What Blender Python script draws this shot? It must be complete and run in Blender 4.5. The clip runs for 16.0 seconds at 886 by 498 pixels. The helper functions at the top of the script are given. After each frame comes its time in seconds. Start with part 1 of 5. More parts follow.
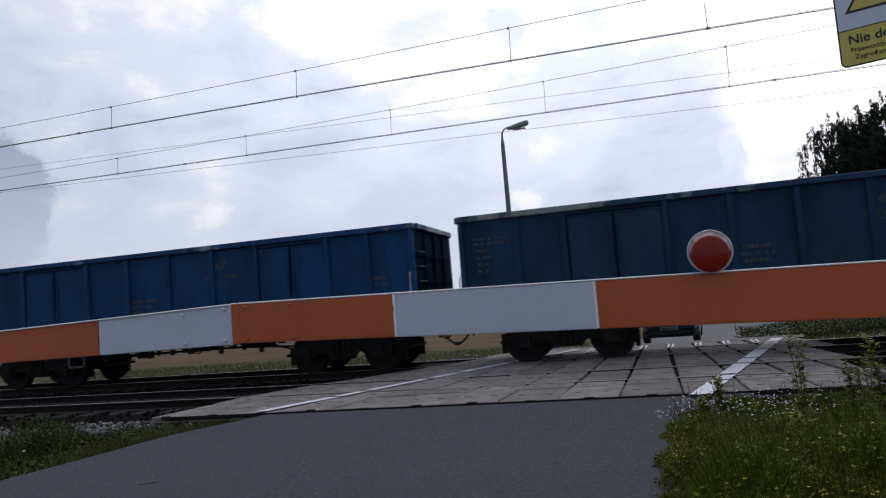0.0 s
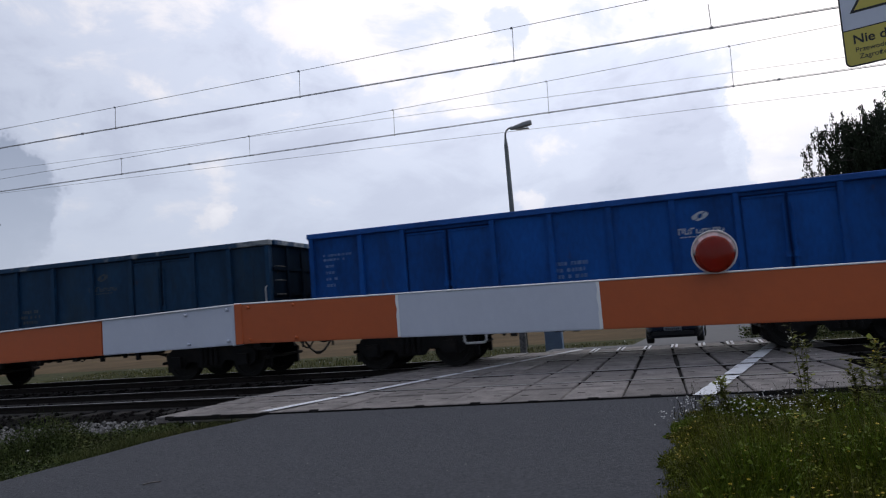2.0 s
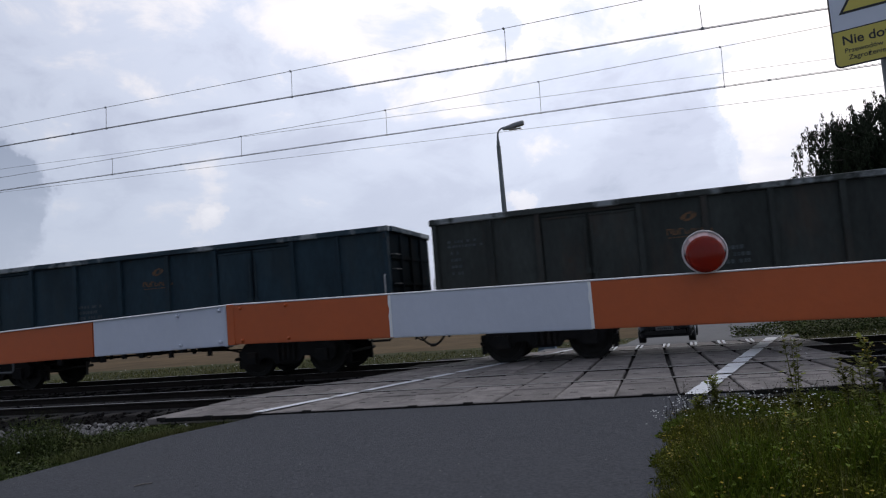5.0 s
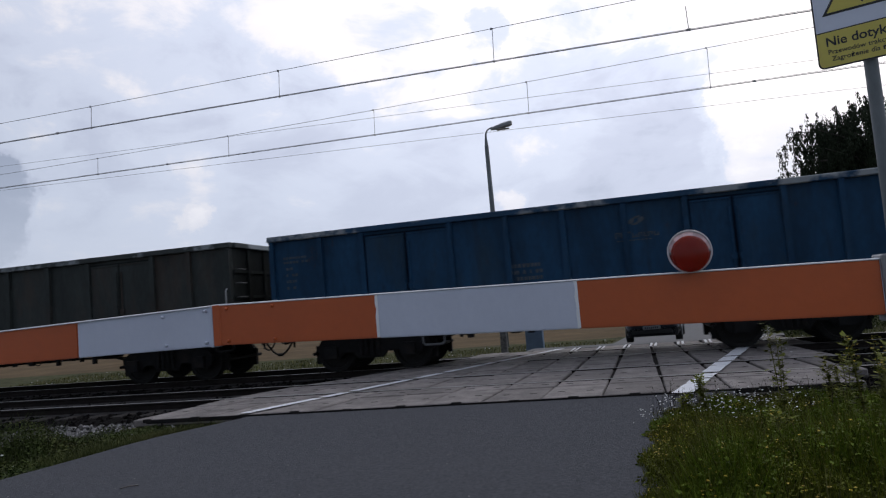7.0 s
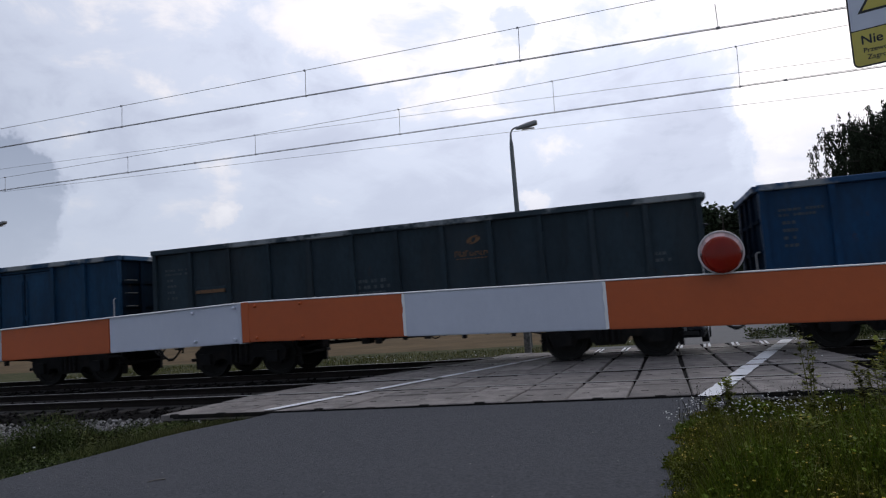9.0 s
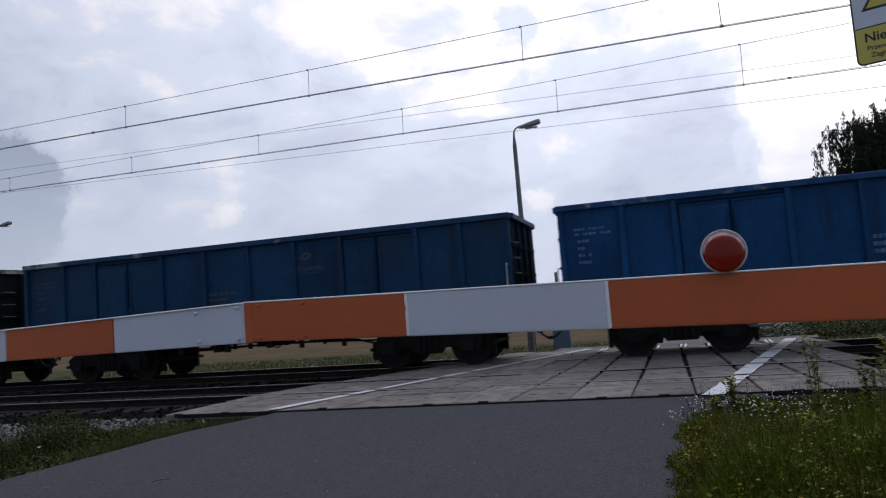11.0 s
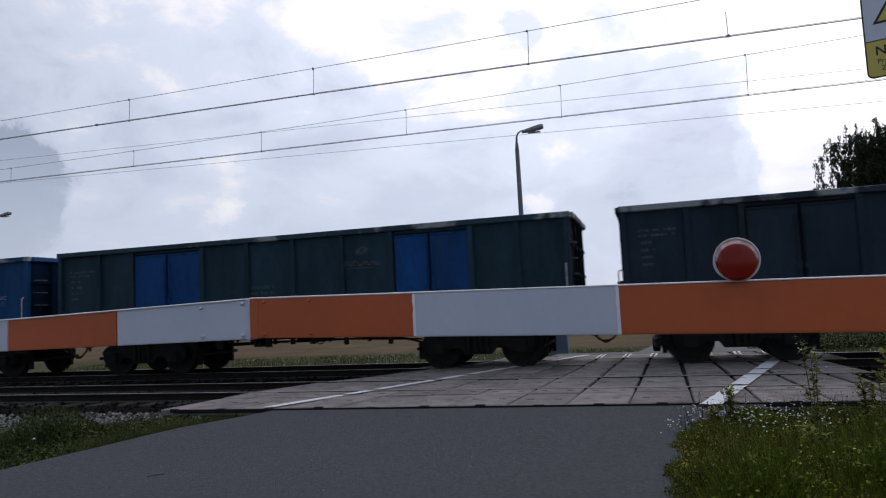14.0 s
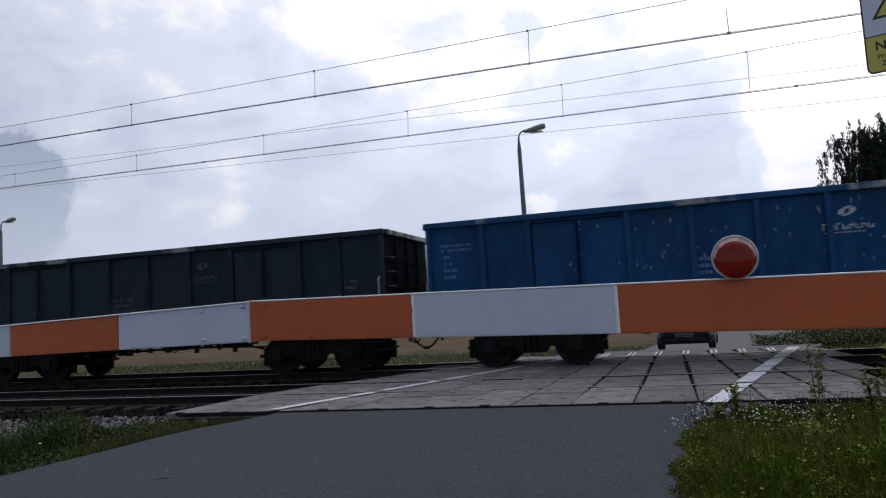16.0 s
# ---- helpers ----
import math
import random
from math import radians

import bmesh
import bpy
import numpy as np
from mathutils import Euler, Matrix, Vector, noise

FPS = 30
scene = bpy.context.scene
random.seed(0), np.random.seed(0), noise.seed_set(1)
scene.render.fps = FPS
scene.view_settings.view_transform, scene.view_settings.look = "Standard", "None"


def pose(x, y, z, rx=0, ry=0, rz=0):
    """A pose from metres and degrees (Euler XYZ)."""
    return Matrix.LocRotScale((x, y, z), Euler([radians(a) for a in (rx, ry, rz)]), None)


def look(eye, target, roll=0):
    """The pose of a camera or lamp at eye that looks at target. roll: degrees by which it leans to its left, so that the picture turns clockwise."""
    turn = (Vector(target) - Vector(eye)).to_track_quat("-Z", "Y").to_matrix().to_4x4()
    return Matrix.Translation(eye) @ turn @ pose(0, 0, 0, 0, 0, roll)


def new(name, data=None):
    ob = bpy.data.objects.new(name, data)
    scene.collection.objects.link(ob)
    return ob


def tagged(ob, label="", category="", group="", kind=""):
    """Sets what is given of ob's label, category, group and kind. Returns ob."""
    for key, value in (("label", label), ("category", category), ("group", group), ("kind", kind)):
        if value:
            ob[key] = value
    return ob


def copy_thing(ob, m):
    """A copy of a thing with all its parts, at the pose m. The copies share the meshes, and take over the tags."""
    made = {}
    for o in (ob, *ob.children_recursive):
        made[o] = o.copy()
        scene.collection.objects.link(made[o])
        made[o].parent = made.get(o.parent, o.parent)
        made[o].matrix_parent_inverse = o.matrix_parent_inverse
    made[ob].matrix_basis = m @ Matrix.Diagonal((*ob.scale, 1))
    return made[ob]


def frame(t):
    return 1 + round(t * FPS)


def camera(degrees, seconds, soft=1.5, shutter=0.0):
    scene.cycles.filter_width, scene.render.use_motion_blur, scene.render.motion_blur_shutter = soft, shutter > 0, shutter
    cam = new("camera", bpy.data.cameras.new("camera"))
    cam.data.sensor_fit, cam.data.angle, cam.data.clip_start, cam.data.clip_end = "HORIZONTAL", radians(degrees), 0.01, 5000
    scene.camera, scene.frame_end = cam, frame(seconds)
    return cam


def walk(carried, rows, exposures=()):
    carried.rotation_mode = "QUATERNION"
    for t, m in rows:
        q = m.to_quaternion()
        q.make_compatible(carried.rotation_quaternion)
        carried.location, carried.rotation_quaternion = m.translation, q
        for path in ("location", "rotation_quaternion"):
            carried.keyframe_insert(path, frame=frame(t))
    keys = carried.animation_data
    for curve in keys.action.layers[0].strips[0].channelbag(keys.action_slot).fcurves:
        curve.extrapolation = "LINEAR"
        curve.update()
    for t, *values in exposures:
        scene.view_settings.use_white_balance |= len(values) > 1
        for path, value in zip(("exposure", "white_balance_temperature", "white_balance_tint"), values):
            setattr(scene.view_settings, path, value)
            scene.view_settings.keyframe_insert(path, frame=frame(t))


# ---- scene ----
def view(x, y, z, yaw, pitch, roll):
    """Camera pose: yaw to the right of north, pitch up, roll."""
    a, p = radians(yaw), radians(pitch)
    d = Vector((math.sin(a) * math.cos(p), math.cos(a) * math.cos(p), math.sin(p)))
    return look((x, y, z), Vector((x, y, z)) + d * 10, roll)


PATH = [
    (0.0, 0.002, 0.000, 1.3747, -15.539, 4.596, -4.500),
    (0.5, 0.002, -0.002, 1.3759, -15.638, 4.594, -4.388),
    (1.0, 0.002, 0.002, 1.3747, -15.741, 4.633, -4.469),
    (1.5, 0.001, 0.002, 1.3774, -15.811, 4.613, -4.460),
    (2.0, 0.001, 0.004, 1.3757, -15.805, 4.624, -4.481),
    (2.5, -0.000, -0.000, 1.3764, -15.844, 4.628, -4.400),
    (3.0, 0.004, -0.003, 1.3748, -15.869, 4.625, -4.521),
    (3.5, 0.002, -0.000, 1.3764, -15.821, 4.619, -4.471),
    (4.0, 0.003, -0.000, 1.3753, -15.821, 4.625, -4.498),
    (6.5, 0.004, 0.001, 1.3768, -14.127, 4.506, -4.747),
    (7.0, 0.008, -0.000, 1.3752, -14.230, 4.511, -4.768),
    (7.5, 0.001, 0.005, 1.3767, -14.429, 4.512, -4.688),
    (8.0, 0.005, -0.000, 1.3746, -14.779, 4.540, -4.663),
    (8.5, -0.001, 0.000, 1.3761, -15.632, 4.566, -4.390),
    (9.0, -0.003, 0.000, 1.3752, -16.199, 4.619, -4.201),
    (11.5, 0.001, -0.002, 1.3761, -16.504, 4.571, -4.309),
    (12.0, -0.001, 0.002, 1.3753, -16.538, 4.587, -4.270),
    (12.5, -0.010, 0.004, 1.3752, -16.497, 4.581, -4.017),
    (13.0, -0.017, 0.003, 1.3731, -16.483, 4.644, -3.587),
    (13.5, -0.042, 0.002, 1.3726, -16.449, 4.722, -2.629),
    (14.0, -0.035, 0.004, 1.3742, -16.386, 4.765, -2.760),
    (14.5, -0.034, 0.003, 1.3745, -16.337, 4.807, -2.735),
    (15.0, -0.031, -0.001, 1.3748, -16.367, 4.853, -2.858),
    (15.5, -0.021, 0.002, 1.3751, -16.477, 4.842, -3.239),
    (16.0, -0.019, 0.006, 1.3737, -16.694, 4.839, -3.387),
]
cam = camera(65.33, 16.0, soft=1.2, shutter=0.15)
walk(cam, [(t, view(*r)) for t, *r in PATH], exposures=((0.0, 0.10), (0.6, 0.08), (1.0, 0.0), (12.0, 0.0), (13.5, 0.04), (16.0, 0.05)))

# ---- light: bright broken cloud ahead, hazy sun behind it ----
SUN_YAW, SUN_UP = 24.0, 46.0
world = bpy.data.worlds.new("sky")
scene.world = world
world.use_nodes = True


def world_nodes():
    nt = world.node_tree
    nt.nodes.clear()
    N, L = nt.nodes.new, nt.links.new
    out, bg = N("ShaderNodeOutputWorld"), N("ShaderNodeBackground")
    sky = N("ShaderNodeTexSky")
    sky.sky_type, sky.sun_disc = "NISHITA", False
    sky.sun_elevation, sky.sun_rotation = radians(SUN_UP), radians(SUN_YAW)
    sky.air_density, sky.dust_density = 1.0, 1.5
    tc = N("ShaderNodeTexCoord")
    vec = tc.outputs["Generated"]

    def math_node(op, a, b=0.0, clamp=False):
        m = N("ShaderNodeMath")
        m.operation, m.use_clamp = op, clamp
        for i, v in enumerate((a, b)):
            if isinstance(v, (int, float)):
                m.inputs[i].default_value = v
            else:
                L(v, m.inputs[i])
        return m.outputs[0]

    def noise_node(scale, detail, rough, offset, stretch=1.6, distort=0.0):
        mp = N("ShaderNodeMapping")
        mp.inputs["Location"].default_value = offset
        mp.inputs["Scale"].default_value = (1, 1, stretch)
        L(vec, mp.inputs[0])
        n = N("ShaderNodeTexNoise")
        n.inputs["Scale"].default_value, n.inputs["Detail"].default_value = scale, detail
        n.inputs["Roughness"].default_value, n.inputs["Distortion"].default_value = rough, distort
        L(mp.outputs[0], n.inputs["Vector"])
        return n.outputs["Fac"]

    def lobe(yaw, up, inner, outer, torn=""):
        """1 within the inner angle of a bearing, 0 past the outer."""
        a, e = radians(yaw), radians(up)
        d = N("ShaderNodeVectorMath")
        d.operation = "DOT_PRODUCT"
        L({"wide": ragged, "fine": frayed}[torn] if torn else vec, d.inputs[0])
        d.inputs[1].default_value = (math.sin(a) * math.cos(e), math.cos(a) * math.cos(e), math.sin(e))
        r = N("ShaderNodeMapRange")
        r.interpolation_type = "SMOOTHSTEP"
        L(d.outputs["Value"], r.inputs[0])
        r.inputs[1].default_value, r.inputs[2].default_value = math.cos(radians(outer)), math.cos(radians(inner))
        return r.outputs[0]

    warp = N("ShaderNodeTexNoise")
    warp.inputs["Scale"].default_value, warp.inputs["Detail"].default_value, warp.inputs["Roughness"].default_value = 9.0, 6.0, 0.6
    L(vec, warp.inputs["Vector"])
    shift = N("ShaderNodeVectorMath")
    shift.operation = "MULTIPLY_ADD"
    L(warp.outputs["Color"], shift.inputs[0])
    shift.inputs[1].default_value = (0.16, 0.16, 0.16)
    L(vec, shift.inputs[2])
    back = N("ShaderNodeVectorMath")
    back.operation = "SUBTRACT"
    L(shift.outputs[0], back.inputs[0])
    back.inputs[1].default_value = (0.08, 0.08, 0.08)
    unit = N("ShaderNodeVectorMath")
    unit.operation = "NORMALIZE"
    L(back.outputs[0], unit.inputs[0])
    ragged = unit.outputs[0]
    curl = N("ShaderNodeTexNoise")
    curl.inputs["Scale"].default_value, curl.inputs["Detail"].default_value, curl.inputs["Roughness"].default_value = 13.0, 8.0, 0.62
    L(vec, curl.inputs["Vector"])
    nudge = N("ShaderNodeVectorMath")
    nudge.operation = "MULTIPLY_ADD"
    L(curl.outputs["Color"], nudge.inputs[0])
    nudge.inputs[1].default_value = (0.11, 0.11, 0.11)
    nudge.inputs[2].default_value = (-0.055, -0.055, -0.055)
    bend = N("ShaderNodeVectorMath")
    bend.operation = "ADD"
    L(vec, bend.inputs[0])
    L(nudge.outputs[0], bend.inputs[1])
    flat = N("ShaderNodeVectorMath")
    flat.operation = "NORMALIZE"
    L(bend.outputs[0], flat.inputs[0])
    frayed = flat.outputs[0]
    big = noise_node(2.3, 7.0, 0.55, (0.31, 0.12, 0.4), 1.7, 0.3)
    fine = noise_node(7.0, 8.0, 0.6, (1.7, 0.3, 0.9), 2.0, 0.5)
    cover = math_node("ADD", math_node("MULTIPLY", big, 0.90), math_node("MULTIPLY", fine, 0.46))
    cover = math_node("SUBTRACT", cover, 0.185)
    # thin bright cloud where the sun stands, heavier banks away from it
    for yaw, up, inner, outer, torn, gain in (
            (-18, 27, 4, 15, "wide", 0.12), (-2, 22, 3, 12, "wide", 0.08), (-40, 24, 4, 15, "wide", 0.07),
            (-2, 13, 3, 11, "wide", -0.07), (-22, 10, 4, 12, "wide", -0.11), 
            (15.5, 12, 6.0, 8.6, "fine", 0.26), (13, 20, 4, 10, "fine", 0.16),
            (-49.8, 9.5, 4.2, 5.2, "fine", -0.24), (-43.0, 11.0, 0.8, 3.2, "fine", 0.11), (-44.5, 15.0, 0.5, 2.6, "fine", 0.10),
            (-34.1, 8.1, 0.1, 1.7, "fine", 0.14), (-8.0, 7.7, 0.1, 1.7, "fine", 0.16), (-9, 21.3, 0.5, 2.6, "fine", -0.15), (-25, 19, 0.5, 3.5, "fine", -0.10)):
        cover = math_node("ADD", cover, math_node("MULTIPLY", lobe(yaw, up, inner, outer, torn), gain))
    ramp = N("ShaderNodeValToRGB")
    cr = ramp.color_ramp
    cr.interpolation = "EASE"
    stops = ((0.22, (0.39, 0.43, 0.56)), (0.40, (0.67, 0.71, 0.87)), (0.54, (0.80, 0.85, 1.01)), (0.65, (1.10, 1.06, 1.10)), (0.75, (1.28, 1.22, 1.22)))
    for i, (p, c) in enumerate(stops):
        e = cr.elements[i] if i < 2 else cr.elements.new(p)
        e.position, e.color = p, (*c, 1)
    L(cover, ramp.inputs[0])
    # cloud over the clear sky, brighter towards the sun
    glow = math_node("ADD", 0.36, math_node("MULTIPLY", lobe(SUN_YAW, SUN_UP, 15, 115), 0.72))
    cl = N("ShaderNodeVectorMath")
    cl.operation = "SCALE"
    L(ramp.outputs[0], cl.inputs[0])
    L(glow, cl.inputs["Scale"])
    sk = N("ShaderNodeVectorMath")
    sk.operation = "SCALE"
    L(sky.outputs[0], sk.inputs[0])
    sk.inputs["Scale"].default_value = 0.10
    mix = N("ShaderNodeMix")
    mix.data_type = "RGBA"
    L(math_node("ADD", 0.50, math_node("MULTIPLY", lobe(SUN_YAW, SUN_UP, 15, 110), 0.45)), mix.inputs[0])
    L(sk.outputs[0], mix.inputs[6])
    L(cl.outputs[0], mix.inputs[7])
    # blue haze low over the horizon
    sep = N("ShaderNodeSeparateXYZ")
    L(vec, sep.inputs[0])
    low = N("ShaderNodeMapRange")
    low.interpolation_type = "SMOOTHSTEP"
    L(sep.outputs["Z"], low.inputs[0])
    low.inputs[1].default_value, low.inputs[2].default_value = 0.30, 0.06
    haze = N("ShaderNodeMix")
    haze.data_type = "RGBA"
    L(math_node("MULTIPLY", low.outputs[0], 0.55), haze.inputs[0])
    L(mix.outputs[2], haze.inputs[6])
    haze.inputs[7].default_value = (0.555, 0.615, 0.77, 1)
    L(haze.outputs[2], bg.inputs[0])
    bg.inputs[1].default_value = 1.0
    L(bg.outputs[0], out.inputs[0])


world_nodes()
lamp = bpy.data.lights.new("sun", "SUN")
lamp.energy, lamp.angle, lamp.color = 0.5, radians(25), (1.0, 0.95, 0.88)
sun = new("sun", lamp)
_a, _e = radians(SUN_YAW), radians(SUN_UP)
sun.matrix_world = look((40 * math.sin(_a), 40 * math.cos(_a), 40 * math.tan(_e)), (0, 0, 0))


# ---- materials ----
def material(name, base, rough=0.6, metal=0.0, vary=0.25, scale=6.0, second=None, amount=0.5, bump=0.15, bump_scale=60.0,
             streak=0.0, sharp=0.15, islands=0.0, objects=0.0, spec=0.5):
    """Procedural surface: base colour varied at two scales, patches of a second colour, fine relief.
    streak stretches the patches along z; islands and objects vary pieces one by one."""
    m = bpy.data.materials.new(name)
    m.use_nodes = True
    nt = m.node_tree
    N, L = nt.nodes.new, nt.links.new
    b = nt.nodes["Principled BSDF"]
    b.inputs["Roughness"].default_value, b.inputs["Metallic"].default_value = rough, metal
    b.inputs["Specular IOR Level"].default_value = spec
    tc = N("ShaderNodeTexCoord")
    mp = N("ShaderNodeMapping")
    mp.inputs["Scale"].default_value = (1, 1, 1 - 0.85 * streak)
    L(tc.outputs["Object"], mp.inputs[0])
    ob = N("ShaderNodeObjectInfo")
    off = N("ShaderNodeVectorMath")
    off.operation = "MULTIPLY_ADD"
    cmb = N("ShaderNodeCombineXYZ")
    for i in range(3):
        L(ob.outputs["Random"], cmb.inputs[i])
    L(cmb.outputs[0], off.inputs[0])
    off.inputs[1].default_value = (37, 19, 53)
    L(mp.outputs[0], off.inputs[2])
    vec = off.outputs[0]

    def tex(s, d, r):
        n = N("ShaderNodeTexNoise")
        n.inputs["Scale"].default_value, n.inputs["Detail"].default_value, n.inputs["Roughness"].default_value = s, d, r
        L(vec, n.inputs["Vector"])
        return n.outputs["Fac"]

    coarse, grain = tex(scale, 5, 0.6), tex(scale * 14, 3, 0.6)
    low, high = [c * (1 - vary) for c in base], [min(1, c * (1 + vary)) for c in base]
    r1 = N("ShaderNodeValToRGB")
    r1.color_ramp.elements[0].position, r1.color_ramp.elements[1].position = 0.3, 0.7
    r1.color_ramp.elements[0].color, r1.color_ramp.elements[1].color = (*low, 1), (*high, 1)
    L(coarse, r1.inputs[0])
    col = r1.outputs[0]
    mg = N("ShaderNodeMix")
    mg.data_type, mg.blend_type = "RGBA", "OVERLAY"
    mg.inputs[0].default_value = min(1.0, vary * 1.2)
    L(col, mg.inputs[6])
    L(grain, mg.inputs[7])
    col = mg.outputs[2]
    if second:
        n2 = tex(scale * 0.45, 6, 0.65)
        r2 = N("ShaderNodeMapRange")
        L(n2, r2.inputs[0])
        r2.inputs[1].default_value, r2.inputs[2].default_value = 0.62 - amount * 0.25, 0.62 - amount * 0.25 + sharp
        mx = N("ShaderNodeMix")
        mx.data_type = "RGBA"
        L(r2.outputs[0], mx.inputs[0])
        L(col, mx.inputs[6])
        mx.inputs[7].default_value = (*second, 1)
        col = mx.outputs[2]
    for share, node in ((islands, "ShaderNodeNewGeometry"), (objects, "")):
        if share:
            src = N(node).outputs["Random Per Island"] if node else ob.outputs["Random"]
            hv = N("ShaderNodeHueSaturation")
            rg = N("ShaderNodeMapRange")
            L(src, rg.inputs[0])
            rg.inputs[3].default_value, rg.inputs[4].default_value = 1 - share, 1 + share
            L(rg.outputs[0], hv.inputs["Value"])
            L(col, hv.inputs["Color"])
            col = hv.outputs[0]
    L(col, b.inputs["Base Color"])
    rr = N("ShaderNodeMapRange")
    L(grain, rr.inputs[0])
    rr.inputs[3].default_value, rr.inputs[4].default_value = max(0.02, rough - 0.12), min(1, rough + 0.12)
    L(rr.outputs[0], b.inputs["Roughness"])
    if bump:
        bp = N("ShaderNodeBump")
        bp.inputs["Strength"].default_value, bp.inputs["Distance"].default_value = bump, 0.02
        L(tex(bump_scale, 4, 0.6), bp.inputs["Height"])
        L(bp.outputs[0], b.inputs["Normal"])
    return m


def glowing(name, color, strength):
    m = bpy.data.materials.new(name)
    m.use_nodes = True
    b = m.node_tree.nodes["Principled BSDF"]
    b.inputs["Base Color"].default_value = (*color, 1)
    b.inputs["Emission Color"].default_value = (*color, 1)
    b.inputs["Emission Strength"].default_value = strength
    return m


M = {}
M["asphalt"] = material("asphalt", (0.065, 0.0675, 0.077), 0.9, vary=0.32, scale=30.0, second=(0.050, 0.052, 0.060), amount=0.40, bump=0.7, bump_scale=240, sharp=0.5, spec=0.25)
M["asphalt_far"] = material("asphalt_far", (0.072, 0.072, 0.075), 0.8, vary=0.12, scale=1.0, bump=0.2)
M["concrete"] = material("concrete", (0.185, 0.165, 0.155), 0.85, vary=0.34, scale=3.0, second=(0.095, 0.085, 0.080), amount=0.5, bump=0.6, bump_scale=50, objects=0.2, sharp=0.3)
M["joint"] = material("joint", (0.022, 0.020, 0.019), 0.95, vary=0.3, scale=9, spec=0.1)
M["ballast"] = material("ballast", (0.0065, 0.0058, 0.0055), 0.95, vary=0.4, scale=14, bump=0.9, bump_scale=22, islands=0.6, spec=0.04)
M["gravel"] = material("gravel", (0.145, 0.140, 0.136), 0.9, vary=0.5, scale=14, bump=0.5, bump_scale=30, islands=0.85, spec=0.2)
M["soil"] = material("soil", (0.050, 0.052, 0.022), 0.95, vary=0.4, scale=2.0, second=(0.070, 0.060, 0.038), amount=0.35, bump=0.8, bump_scale=12, spec=0.05)
M["field"] = material("field", (0.098, 0.068, 0.036), 0.95, vary=0.3, scale=0.35, second=(0.070, 0.052, 0.028), amount=0.45, bump=0.5, bump_scale=6, sharp=0.5, spec=0.05)
M["rail_side"] = material("rail_side", (0.018, 0.014, 0.012), 0.85, 0.2, vary=0.3, scale=8, spec=0.2)
M["rail_top"] = material("rail_top", (0.25, 0.245, 0.24), 0.5, 0.9, vary=0.3, scale=4, bump=0.03)
M["sleeper"] = material("sleeper", (0.026, 0.023, 0.021), 0.9, vary=0.25, scale=5, spec=0.2)
M["road_paint"] = material("road_paint", (0.66, 0.67, 0.69), 0.7, vary=0.12, scale=5, second=(0.30, 0.30, 0.30), amount=0.15, sharp=0.1)
M["beam_white"] = material("beam_white", (0.57, 0.60, 0.69), 0.45, vary=0.06, scale=2.5, second=(0.49, 0.515, 0.60), amount=0.35, bump=0.06, bump_scale=25, sharp=0.4, streak=0.4)
M["beam_orange"] = material("beam_orange", (0.475, 0.095, 0.020), 0.45, vary=0.07, scale=2.5, second=(0.40, 0.080, 0.020), amount=0.35, bump=0.05, bump_scale=25, sharp=0.4)
# white for the painted glint on the beam and for real paint overlaps
M["edge_trim"] = material("edge_trim", (0.85, 0.85, 0.86), 0.22, 0.0, vary=0.06, scale=6, bump=0.02)
M["bolt"] = material("bolt", (0.22, 0.22, 0.23), 0.4, 0.8, vary=0.2, scale=20)
M["dark_steel"] = material("dark_steel", (0.009, 0.0085, 0.0085), 0.8, 0.1, vary=0.4, scale=5, second=(0.020, 0.015, 0.012), amount=0.35, spec=0.25)
M["wheel_rim"] = material("wheel_rim", (0.012, 0.011, 0.010), 0.75, 0.2, vary=0.3, scale=8, spec=0.3)
M["handrail"] = material("handrail", (0.42, 0.42, 0.42), 0.6, vary=0.15, scale=10)
M["handrail_dull"] = material("handrail_dull", (0.085, 0.088, 0.092), 0.7, vary=0.3, scale=10)
# paler rail foot: light catching the lower flange, put into the colour
M["rail_foot_lit"] = material("rail_foot_lit", (0.038, 0.034, 0.032), 0.6, 0.2, vary=0.3, scale=5, bump=0.05)
M["rubber"] = material("rubber", (0.012, 0.012, 0.012), 0.7, vary=0.2, scale=10)
M["lettering"] = material("lettering", (0.42, 0.46, 0.52), 0.7, vary=0.2, scale=6, second=(0.16, 0.21, 0.33), amount=0.35)
M["lettering_dim"] = material("lettering_dim", (0.09, 0.17, 0.34), 0.7, vary=0.3, scale=9, second=(0.02, 0.07, 0.20), amount=0.55, sharp=0.25)
M["lettering_faded"] = material("lettering_faded", (0.060, 0.072, 0.082), 0.8, vary=0.35, scale=9, second=(0.025, 0.038, 0.052), amount=0.65, sharp=0.3)
M["lettering_orange"] = material("lettering_orange", (0.150, 0.078, 0.036), 0.8, vary=0.3, scale=9, second=(0.035, 0.036, 0.038), amount=0.6, sharp=0.3)
M["wire"] = material("wire", (0.27, 0.265, 0.275), 0.6, 0.2, vary=0.2, scale=6, bump=0)
M["pole_grey"] = material("pole_grey", (0.17, 0.18, 0.19), 0.6, 0.2, vary=0.12, scale=4)
M["pole_dark"] = material("pole_dark", (0.10, 0.115, 0.12), 0.7, vary=0.2, scale=3, streak=0.7)
M["lamp_shell"] = material("lamp_shell", (0.22, 0.225, 0.23), 0.5, vary=0.1, scale=5)
M["sign_white"] = material("sign_white", (0.66, 0.70, 0.80), 0.35, vary=0.04, scale=3, bump=0.02)
M["sign_yellow"] = material("sign_yellow", (0.62, 0.52, 0.10), 0.35, vary=0.05, scale=3, bump=0.02)
M["sign_black"] = material("sign_black", (0.02, 0.02, 0.022), 0.5, vary=0.1, scale=5, bump=0.02)
